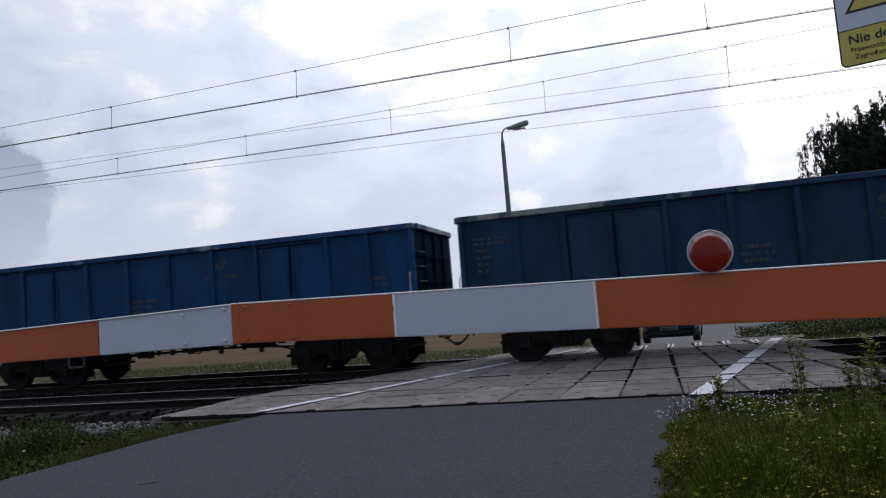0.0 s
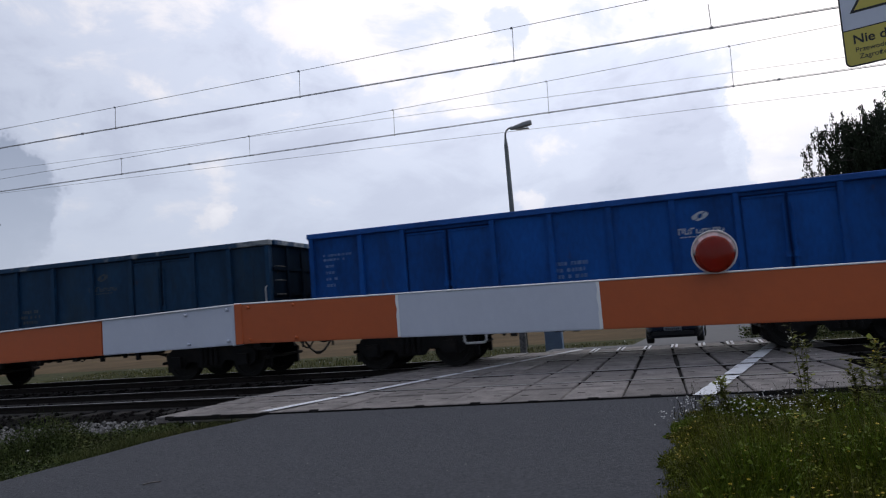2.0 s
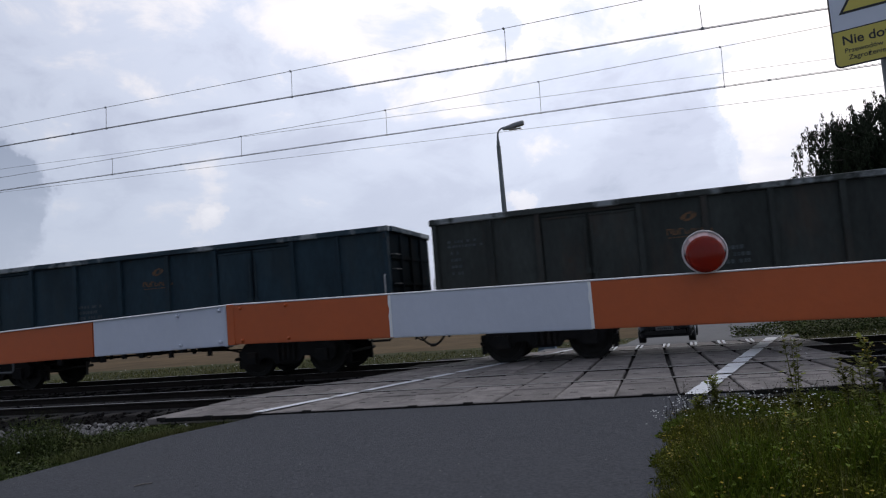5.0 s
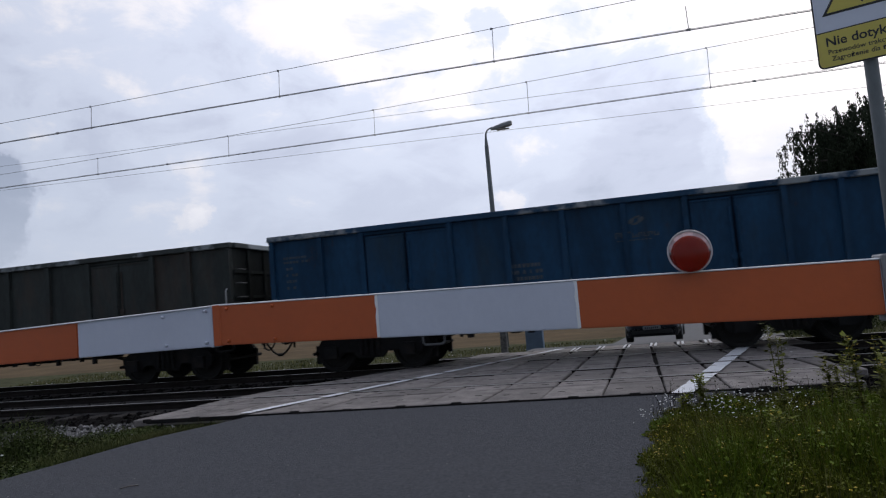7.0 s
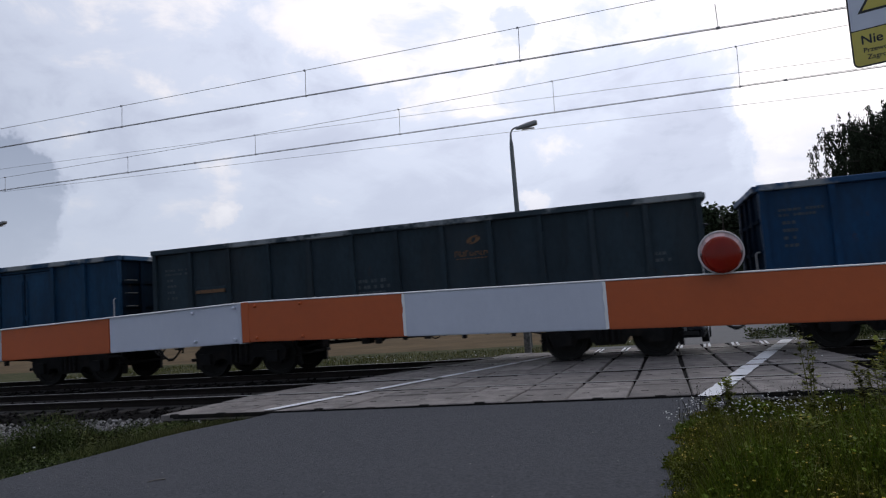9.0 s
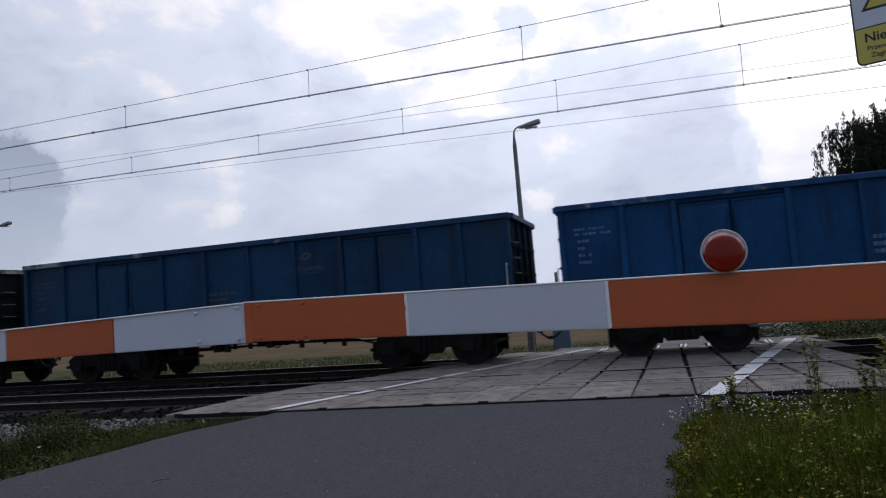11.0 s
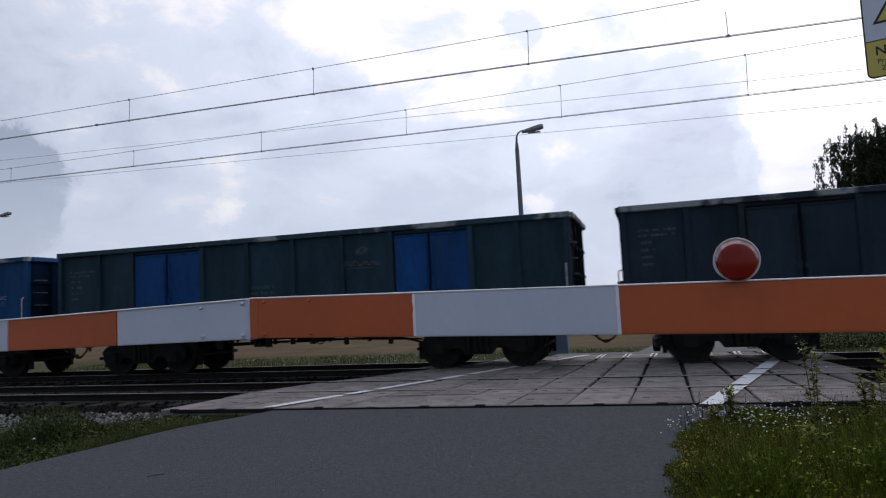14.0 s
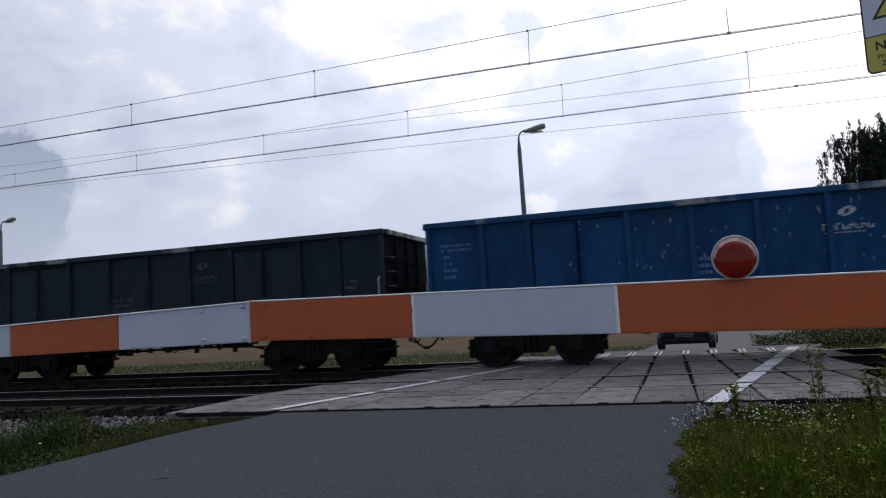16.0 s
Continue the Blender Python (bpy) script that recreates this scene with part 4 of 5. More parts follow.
def build_wagon(k, B, body, second, amount, doormat, doors, mark, logo_at):
    paint = wagon_paint("wagon_paint", body, second, amount)
    # end paint: grime, plus the shade between wagons put into the colour
    shade_grime = wagon_paint("end_shade_paint", [c * (0.7 if k == 3 else 0.28) + 0.003 for c in body], (0.006, 0.0055, 0.005), 0.6, 0.9, 0.03)
    dpaint = wagon_paint("door_paint", doormat, second, amount * 0.5) if doormat else paint
    rim = wagon_paint("rim_paint", [c * 1.1 + 0.008 for c in body], (0.26, 0.28, 0.29), 0.42 if amount >= 0.35 else 0.22 if amount > 0.2 else -0.1)
    tone = "bright blue" if body[2] > 0.17 else "dark blue" if body[2] > 0.075 else "faded dark teal" if body[2] > 0.045 else "rusty brown-grey"
    w = thing("goods_wagon", f"{tone} high-sided open steel goods wagon " + ("with double doors" if doors else "with ribbed sides"), "railway wagon", group="wagons of the passing train")
    h = B / 2
    posts = DOOR_POSTS if doors else PLAIN_POSTS
    # side walls: sheet between posts, inner face, pressed panels
    for s in (-1, 1):
        bm = bmesh.new()
        box(bm, -h, h, s * HALF if s < 0 else HALF - 0.05, -HALF + 0.05 if s < 0 else HALF, FLOOR, TOP - 0.02)
        part("side_wall", bm, paint, w)
        for f in (0.0,) + posts + (1.0,):
            x = -h + B * f
            wide = 0.065 if f not in (0.0, 1.0) else 0.06
            x = min(max(x, -h + 0.06), h - 0.06)
            bm = bmesh.new()
            prism(bm, ((x - wide, FLOOR - 0.16), (x + wide, FLOOR - 0.16), (x + wide * 0.8, TOP - 0.1), (x - wide * 0.8, TOP - 0.1)), s * HALF - 0.075 if s < 0 else HALF, -HALF if s < 0 else HALF + 0.075)
            part("post", bm, paint, w)
        bm = bmesh.new()
        ya, yb = (-HALF - 0.095, -HALF + 0.06) if s < 0 else (HALF - 0.06, HALF + 0.095)
        box(bm, -h - 0.03, h + 0.03, ya, yb, TOP - 0.125, TOP, 0.015)
        part("top_rail", bm, rim, w, "worn upper rail with bare edges")
        bm = bmesh.new()
        ya, yb = (-HALF - 0.02, -HALF + 0.12) if s < 0 else (HALF - 0.12, HALF + 0.02)
        box(bm, -h, h, ya, yb, FLOOR - 0.24, FLOOR - 0.004, 0.01)
        part("sill", bm, paint, w)
        if doors:
            for a, m, b in DOORS:
                # dark sheet behind the doors: shade of the gap put into its colour
                bm = bmesh.new()
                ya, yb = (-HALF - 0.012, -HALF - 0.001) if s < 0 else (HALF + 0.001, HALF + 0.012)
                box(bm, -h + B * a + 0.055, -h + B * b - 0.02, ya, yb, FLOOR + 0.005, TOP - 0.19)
                part("door_recess", bm, shade_grime, w, "gap round the doors with its shade painted dark")
                for p, q in ((a, m), (m, b)):
                    x0, x1 = -h + B * p + (0.075 if p == a else 0.015), -h + B * q - (0.015 if p == a else 0.045)
                    bm = bmesh.new()
                    y0, y1 = (-HALF - 0.035, -HALF - 0.002) if s < 0 else (HALF + 0.013, HALF + 0.035)
                    box(bm, x0 + 0.012, x1 - 0.012, y0, y1 - 0.013 if s < 0 else y1, FLOOR + 0.02, TOP - 0.225, 0.008)
                    d = part("door", bm, dpaint, w, "steel side door")
                    bm = bmesh.new()
                    yy = y0 - 0.02 if s < 0 else y1 + 0.02
                    xl = x1 - 0.06 if p == a else x0 + 0.06
                    tube(bm, ((xl, yy, FLOOR + 0.05), (xl, yy, TOP - 0.42)), 0.020, 6)
                    box(bm, xl - 0.05, xl + 0.05, yy - 0.025, yy + 0.025, FLOOR + 0.50, FLOOR + 0.62)
                    box(bm, x0 + 0.02, x1 - 0.02, min(yy, yy + 0.02), max(yy, yy + 0.02), TOP - 0.262, TOP - 0.235)
                    part("lock_bar", bm, dpaint, d)
    if not doors:
        bm = bmesh.new()
        box(bm, -h + B / 12 + 0.12, -h + B / 6 - 0.10, -HALF - 0.03, -HALF - 0.002, FLOOR + 0.02, FLOOR + 0.95, 0.01)
        hatch = part("hatch", bm, dpaint, w, "small rusty side hatch")
        bm = bmesh.new()
        box(bm, -h + B / 12 + 0.14, -h + B / 6 - 0.12, -HALF - 0.06, -HALF - 0.03, FLOOR + 0.80, FLOOR + 0.88)
        part("hatch_bar", bm, "lettering_orange", hatch)
    for s in (-1, 1):
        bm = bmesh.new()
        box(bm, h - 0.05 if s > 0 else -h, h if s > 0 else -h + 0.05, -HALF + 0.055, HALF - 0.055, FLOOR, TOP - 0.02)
        part("end_wall", bm, shade_grime, w, "grimy end wall with shade put into its paint")
        bm = bmesh.new()
        box(bm, h - 0.05 if s > 0 else -h - 0.09, h + 0.09 if s > 0 else -h + 0.05, -HALF + 0.062, HALF - 0.062, TOP - 0.122, TOP - 0.003, 0.012)
        part("top_rail", bm, rim, w)
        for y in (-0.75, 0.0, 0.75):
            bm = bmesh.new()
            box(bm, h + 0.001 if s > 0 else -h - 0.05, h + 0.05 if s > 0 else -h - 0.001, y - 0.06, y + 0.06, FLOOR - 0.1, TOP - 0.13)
            part("end_post", bm, shade_grime, w)
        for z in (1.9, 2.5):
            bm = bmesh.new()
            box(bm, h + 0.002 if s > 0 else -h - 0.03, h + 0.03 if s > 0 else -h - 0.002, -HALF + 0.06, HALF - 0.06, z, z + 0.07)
            part("end_rib", bm, shade_grime, w)
        bm = bmesh.new()
        box(bm, h - 0.12 if s > 0 else -h - 0.02, h + 0.02 if s > 0 else -h + 0.12, -1.35, 1.35, 0.88, FLOOR - 0.005, 0.01)
        part("headstock", bm, "dark_steel", w)
        for y in (-0.875, 0.875):
            b = shared_part("buffer", "buffer", make_buffer, "dark_steel", w, "", (s * (h + 0.02), y, 1.05), True)
            if s < 0:
                b.rotation_euler = (0, 0, math.pi)
        c = shared_part("coupling", "coupling", make_coupling, "dark_steel", w, "", (s * (h + 0.02), 0, 0))
        if s < 0:
            c.rotation_euler = (0, 0, math.pi)
    shared_part("hose", "brake_hose", make_hose, "rubber", w, "black rubber brake hose", (h + 0.02, 0, 0), True)
    # ladder rungs and grab irons at the trailing corner, a step at the leading one
    def irons(bm):
        tube(bm, ((0.0, 0, 0.0), (0.0, -0.06, 0.04), (0.0, -0.06, 0.68), (0.0, 0, 0.72)), 0.014, 6)
    for x in (h - 0.10,):
        shared_part("iron", "grab_iron", irons, "handrail", w, "pale painted grab iron", (x, -HALF - 0.075, 1.42))

    def hook(bm):
        tube(bm, ((0.0, 0, 0.0), (-0.10, 0, 0.03), (-0.11, 0, 0.46), (-0.09, 0, 0.52), (0.0, 0, 0.52)), 0.014, 6)
    shared_part("hook", "grab_hook", hook, "handrail", w, "pale bent grab iron on the end wall", (-h, -1.28, 1.42))

    def rung(bm):
        tube(bm, ((0, 0, 0), (0.09, 0, 0), (0.09, 0.34, 0), (0, 0.34, 0)), 0.013, 6)
    for z in (1.6, 1.93, 2.26, 2.59):
        shared_part("rung", "rung", rung, "handrail_dull", w, "bent iron rung", (h, -1.35, z))

    def loop(bm):
        tube(bm, ((0, 0, 0.95), (0, 0, 0.62), (0.04, 0, 0.57), (0.44, 0, 0.57), (0.48, 0, 0.62), (0.48, 0, 0.95)), 0.026, 8)
    if k == 1:
        shared_part("pale_step", "step", loop, "handrail", w, "pale bent step below the sill", (-h + 3.45, -1.36, -0.05))
    elif k in (-1, 2, 4, 7):
        shared_part("dull_step", "step", loop, "handrail_dull", w, "dull grey bent step below the sill", (-h + 3.45, -1.36, -0.05))
    shared_part("dark_step", "step", loop, "dark_steel", w, "dark bent step below the sill", (h - 0.62, -1.36, 0.12))
    # underframe and brake gear
    bm = bmesh.new()
    for y in (-0.5, 0.5):
        box(bm, -h + 0.12, h - 0.12, y - 0.08, y + 0.08, 0.98, FLOOR - 0.03)
    box(bm, -h + 0.06, h - 0.06, -HALF + 0.06, HALF - 0.06, FLOOR - 0.03, FLOOR + 0.02)
    part("underframe", bm, "dark_steel", w)

    def gear(bm):
        tube(bm, ((-2.9, -0.9, 0.80), (2.9, -0.9, 0.84)), 0.02, 6)
        tube(bm, ((-2.6, 0.2, 0.62), (0.2, 0.2, 0.70), (2.7, 0.2, 0.62)), 0.022, 6)
        box(bm, -0.4, 0.3, -0.35, 0.35, 0.66, 0.98)
        for x in (-2.3, -1.9, -1.35, -0.7, 0.75, 1.5, 1.75, 2.2):
            box(bm, x, x + 0.05, -0.95, -0.85, 0.66 + 0.05 * math.sin(x * 9), 1.02)
        box(bm, -1.15, -0.95, -1.1, -0.8, 0.62, 0.98)
        for k in range(15):
            x = -2.8 + 0.4 * k + 0.11 * math.sin(k * 5.1)
            box(bm, x, x + 0.04 + 0.05 * (k % 3), -1.22, -1.14, 0.70 + 0.10 * math.sin(k * 2.3), 1.05)
        tube(bm, ((-2.7, -1.18, 0.86), (-0.3, -1.18, 0.80), (0.9, -1.18, 0.84), (2.6, -1.18, 0.80)), 0.018, 6)
        tube(bm, ((-3.1, -0.6, 0.55), (-2.4, -0.6, 0.70), (2.4, -0.6, 0.72), (3.1, -0.6, 0.55)), 0.025, 6)
        tube(bm, [(0.4 + 0.5 * q / 8, -1.15, 0.95 - 0.3 * math.sin(math.pi * q / 8)) for q in range(9)], 0.014, 6)
    shared_part("gear", "brake_gear", gear, "dark_steel", w)

    def tank(bm):
        lathe(bm, ((-0.45, 0.05), (-0.42, 0.15), (0.42, 0.15), (0.45, 0.05)), "x", 14, (1.35, 0.55, 0.80))
    shared_part("tank", "air_tank", tank, "dark_steel", w, "", None, True)
    axles = []
    for c in (-PIVOTS / 2, PIVOTS / 2):
        shared_part("bogie", "bogie", make_bogie, "dark_steel", w, "dark grimy two-axle bogie frame", (c, 0, 0))
        for d in (-WHEELBASE / 2, WHEELBASE / 2):
            axles.append(shared_part("wheelset", "wheelset", make_wheelset, "wheel_rim", w, "dark steel wheelset", (c + d, 0, WHEEL_R)))
    # markings
    if logo_at is not None:
        bm = bmesh.new()
        logo_shapes(bm, -h + B * logo_at, 2.72, 0.92)
        tagged(part("emblem", bm, mark, w, "worn operator emblem"), kind="stuff")
    bm = bmesh.new()
    code_bars(bm, -h + 0.33, 2.67, 2, 0.80, 0.05, 0.10, seed=k + 3)
    code_bars(bm, -h + 0.38, 2.42, 4, 0.26, 0.06, 0.145, seed=k + 13)
    code_bars(bm, -h + B * 0.425, 1.99, 3, 0.80, 0.075, seed=k + 31)
    if k in (-1, 1, 5, 9):
        code_bars(bm, -h + B * 0.925, 2.05, 2, 0.35, seed=k + 61)
    tagged(part("stencil", bm, "lettering_dim" if mark == "lettering" else "lettering_faded", w, "stencilled code marks"), kind="stuff")
    if k == 7:
        letters("UIC", 0.135, (-h + 12.27, -HALF - 0.011, 2.12), w, mark, "writing")
        bm = bmesh.new()
        tube(bm, [(-h + 12.38 + 0.055 * math.cos(u), -HALF - 0.006, 2.0 + 0.055 * math.sin(u)) for u in (math.tau * q / 20 for q in range(21))], 0.008, 5, False)
        part("round_mark", bm, "lettering_dim", w)
    if k == 10:
        rng = random.Random(4)
        bm = bmesh.new()
        for _ in range(60):
            x, z = -h + rng.choice((3.4, 4.9, 8.2, 9.0, 6.3)) + rng.gauss(0, 0.5), rng.uniform(1.7, 3.0)
            a, l = rng.uniform(0.004, 0.009), rng.uniform(0.015, 0.05)
            vs = [bm.verts.new((x + p, -HALF - 0.013 - 0.03, z + q)) for p, q in ((-a, -l), (a, -l * 0.8), (a * 0.5, l), (-a, l * 0.9))]
            bm.faces.new(vs)
        tagged(part("paint_chips", bm, "lettering", w, "scattered pale paint chips"), kind="stuff")
    return w, axles


TRAIN = []


def run(t):
    """Metres that the train has gone: it picks up speed slowly."""
    return 8.75 * t + 0.0125 * t * t


def build_train():
    for k, (s, B, *look_of) in enumerate(WAGONS):
        w, axles = build_wagon(k - 1, B, *look_of)
        TRAIN.append((w, axles, s + B / 2))


# ---- car ----
def build_car():
    car = thing("car", "dark hatchback car waiting beyond the crossing, facing the tracks", "car", pose(0.74, 22.0, -0.355, 0, 0, -6))
    bm = bmesh.new()
    sec = ((0.0, 0.62, 0.30, 0.58), (0.06, 0.74, 0.22, 0.70), (0.35, 0.81, 0.20, 0.80), (1.0, 0.83, 0.20, 0.90), (1.5, 0.83, 0.20, 0.95), (3.3, 0.83, 0.20, 0.97), (3.85, 0.80, 0.24, 0.95), (3.95, 0.70, 0.35, 0.85))
    prev = None
    for y, hw, z0, z1 in sec:
        ring = [bm.verts.new(p) for p in ((-hw * 0.92, y, z0), (-hw, y, z0 + 0.15), (-hw, y, z1 - 0.2), (-hw * 0.86, y, z1), (hw * 0.86, y, z1), (hw, y, z1 - 0.2), (hw, y, z0 + 0.15), (hw * 0.92, y, z0))]
        if prev:
            for i in range(8):
                bm.faces.new((prev[i], prev[(i + 1) % 8], ring[(i + 1) % 8], ring[i]))
        else:
            bm.faces.new(ring)
        prev = ring
    bm.faces.new(prev[::-1])
    part("body", bm, "car_paint", car, "", True)
    bm = bmesh.new()
    lo = [(-0.70, 1.05, 0.93), (0.70, 1.05, 0.93), (0.72, 3.75, 0.95), (-0.72, 3.75, 0.95)]
    hi = [(-0.56, 1.75, 1.42), (0.56, 1.75, 1.42), (0.56, 3.2, 1.42), (-0.56, 3.2, 1.42)]
    a, b = [bm.verts.new(p) for p in lo], [bm.verts.new(p) for p in hi]
    for i in range(4):
        bm.faces.new((a[i], a[(i + 1) % 4], b[(i + 1) % 4], b[i]))
    bm.faces.new(b)
    bm.faces.new(a[::-1])
    part("cabin_glass", bm, "car_glass", car)
    bm = bmesh.new()
    box(bm, -0.57, 0.57, 1.72, 3.25, 1.405, 1.45, 0.02)
    part("roof", bm, "car_paint", car)
    for s in (-1, 1):
        bm = bmesh.new()
        box(bm, s * 0.58 - 0.16, s * 0.58 + 0.16, -0.01, 0.2, 0.56, 0.70, 0.03)
        part("headlight", bm, "headlight", car)
        bm = bmesh.new()
        box(bm, s * 0.86 - 0.06, s * 0.86 + 0.06, 1.25, 1.40, 0.92, 1.05, 0.02)
        part("mirror", bm, "car_paint", car)
        for y in (0.75, 3.2):
            bm = bmesh.new()
            lathe(bm, ((-0.09, 0.20), (-0.10, 0.27), (-0.07, 0.30), (0.07, 0.30), (0.10, 0.27), (0.09, 0.20)), "x", 24, (s * 0.74, y, 0.30))
            wh = part("wheel", bm, "rubber", car, "", True)
            bm = bmesh.new()
            lathe(bm, ((-0.02, 0.19), (0.02, 0.19)), "x", 16, (s * 0.835, y, 0.30))
            part("rim", bm, "headlight", wh)
    bm = bmesh.new()
    box(bm, -0.60, 0.60, -0.012, 0.05, 0.30, 0.42, 0.015)
    part("grille", bm, "rubber", car)
    bm = bmesh.new()
    box(bm, -0.26, 0.26, -0.035, -0.015, 0.43, 0.54, 0.004)
    pl = part("number_plate", bm, "plate", car, "pale number plate with plain bars")
    bm = bmesh.new()
    for i in range(7):
        box(bm, -0.2 + 0.058 * i, -0.165 + 0.058 * i, -0.038, -0.036, 0.455, 0.515)
    part("plate_bars", bm, "sign_black", pl)


def build_lineside():
    c = thing("equipment_cabinet", "small blue-grey lineside equipment cabinet on a plinth", "cabinet", pose(-2.75, 21.4, -0.62))
    bm = bmesh.new()
    box(bm, -0.26, 0.26, -0.2, 0.2, 0.10, 1.0, 0.015)
    part("body", bm, "cabinet_grey", c)
    bm = bmesh.new()
    box(bm, -0.29, 0.29, -0.23, 0.23, 1.0, 1.06, 0.01)
    part("lid", bm, "cabinet_grey", c)
    bm = bmesh.new()
    box(bm, -0.2, 0.2, -0.15, 0.15, 0, 0.10)
    part("plinth", bm, "concrete", c)
    p = thing("marker_post", "short pale concrete marker post in the verge", "post", pose(-3.75, 21.6, -0.63))
    bm = bmesh.new()
    box(bm, -0.1, 0.1, -0.1, 0.1, 0, 1.1, 0.02)
    part("shaft", bm, "gravel", p)


# ---- plants ----
def blades(count, spot, height, width, rng, bend=0.35):
    V, F = [], []
    for _ in range(count):
        x, y, z, g = spot()
        hgt = height * rng.uniform(0.5, 1.25) * g
        a, lean = rng.uniform(0, math.tau), rng.uniform(0.05, bend)
        dx, dy = math.cos(a) * hgt * lean, math.sin(a) * hgt * lean
        b = rng.uniform(0, math.tau)
        wx, wy = math.cos(b) * width, math.sin(b) * width
        n = len(V)
        V += [(x - wx, y - wy, z), (x + wx, y + wy, z), (x + dx * 0.35 + wx * 0.8, y + dy * 0.35 + wy * 0.8, z + hgt * 0.55), (x + dx * 0.35 - wx * 0.8, y + dy * 0.35 - wy * 0.8, z + hgt * 0.55), (x + dx, y + dy, z + hgt)]
        F += [(n, n + 1, n + 2, n + 3), (n + 3, n + 2, n + 4)]
    return V, F


def blob_flowers(count, spot, size, rng):
    V, F = [], []
    for _ in range(count):
        x, y, z = spot()
        s = size * rng.uniform(0.6, 1.3)
        n = len(V)
        for k in range(5):
            a = math.tau * k / 5 + rng.uniform(-0.3, 0.3)
            V.append((x + s * math.cos(a), y + s * math.sin(a), z + s * rng.uniform(-0.25, 0.25)))
        V += [(x, y, z + s * 0.5), (x, y, z - s * 0.5)]
        for k in range(5):
            F += [(n + k, n + (k + 1) % 5, n + 5), (n + (k + 1) % 5, n + k, n + 6)]
    return V, F


def verge_edge(y):
    return 0.02 + 0.060 * (y - 5) + 0.40 * smooth(8.2, 9.3, y) + 0.14 * noise.noise((y * 1.9, 0, 3)) + 0.06 * noise.noise((y * 6, 2, 3))


def build_grass():
    rng = random.Random(11)

    def near_right():
        y = 3.2 + 6.1 * rng.random() ** 0.8
        x = verge_edge(y) - 0.03 * rng.random() + (abs(rng.gauss(0, 1.0)) * 1.5 if rng.random() < 0.72 else 0.6 * rng.random())
        g = (0.46 + 0.60 * smooth(-0.05, 0.5, x - verge_edge(y))) * (1.0 - 0.62 * smooth(6.0, 8.2, y))
        g *= 0.80 + 0.75 * noise.noise((x * 1.6, y * 1.6, 0))
        return x, y, ground_z(x, y) - 0.02, max(0.25, g)

    V, F = blades(46000, near_right, 0.40, 0.0036, rng, 0.45)
    tagged(new("tall_grass", raw_mesh("tall_grass", V, F, ("grass",))), "unmown green grass and weeds on the road verge", "grass", kind="stuff")
    V, F = blades(5000, near_right, 0.50, 0.0026, rng, 0.55)
    tagged(new("dry_grass", raw_mesh("dry_grass", V, F, ("grass_dry",))), "thin yellowing grass stems on the road verge", "grass", kind="stuff")

    def fresh_patch():
        while True:
            x, y, z, g = near_right()
            if noise.noise((x * 1.1, y * 0.9, 21)) > 0.12:
                return x, y, z, g * 1.15

    V, F = blades(13000, fresh_patch, 0.40, 0.0045, rng, 0.5)
    tagged(new("fresh_grass", raw_mesh("fresh_grass", V, F, ("grass_fresh",))), "patches of fresh bright green grass in the verge", "grass", kind="stuff")

    def broad():
        x, y, z, g = fresh_patch()
        return x, y, z + 0.36 * g * rng.random() ** 0.6

    V, F = leaf_cloud(rng, 15000, broad, 0.035)
    tagged(new("herbs", raw_mesh("herbs", V, F, ("grass_fresh",))), "bright broad-leaved herbs in the verge", "plants", kind="stuff")

    def seed_stalk():
        x = 0.15 + 2.4 * rng.random()
        y = 7.6 + 1.6 * rng.random()
        x = max(x, verge_edge(y) - 0.12 * rng.random())
        return x, y, ground_z(x, y), 1.0

    V, F = blades(150, seed_stalk, 0.36, 0.0035, rng, 0.5)
    V2, F2 = leaf_cloud(rng, 420, lambda: (lambda q: (q[0], q[1], q[2] + rng.uniform(0.16, 0.38)))(seed_stalk()), 0.022)
    F += [tuple(q + len(V) for q in f) for f in F2]
    tagged(new("seed_stalks", raw_mesh("seed_stalks", V + V2, F, ("stalk",))), "dark dried seed stalks standing above the verge", "plants", kind="stuff")

    def herb():
        x, y, z, g = near_right()
        return x, y, z + 0.38 * g * rng.random() ** 0.7

    V, F = leaf_cloud(rng, 80000, herb, 0.024)
    tagged(new("herbs", raw_mesh("herbs", V, F, ("grass",))), "leafy green herbs among the verge grass", "plants", kind="stuff")

    def yellow():
        while True:
            x, y, z, g = near_right()
            if noise.noise((x * 2.1, y * 1.7, 33)) > 0.02:
                return x, min(y, 8.4), z + 0.36 * g * rng.uniform(0.6, 1.15)

    V, F = blob_flowers(1150, yellow, 0.0105, rng)
    tagged(new("yellow_flowers", raw_mesh("yellow_flowers", V, F, ("flower_yellow",))), "small yellow wild flowers in the verge", "flowers", kind="stuff")

    def white():
        x = 1.05 + rng.gauss(0, 0.55)
        y = 8.15 + rng.gauss(0, 0.42) + 0.2 * x
        x = max(x, verge_edge(y) - 0.22 * rng.random() ** 2)
        return x, min(y, 9.3), ground_z(x, min(y, 9.3)) + rng.uniform(0.08, 0.24)

    V, F = blob_flowers(330, white, 0.0115, rng)
    tagged(new("white_flowers", raw_mesh("white_flowers", V, F, ("flower_white",))), "small white daisy-like flowers in the verge", "flowers", kind="stuff")

    def near_left():
        y = 5.2 + 3.75 * rng.random()
        e = road_left(y) - 0.12 + 0.08 * noise.noise((y * 2, 5, 0))
        x = e - abs(rng.gauss(0, 1.0)) * 1.6
        g = (0.22 + 0.78 * smooth(0.1, 1.2, e - x)) * (1.0 - 0.45 * smooth(6.9, 8.4, y)) * (0.55 + 1.3 * max(0.0, noise.noise((x * 1.1, y * 0.9, 4))))
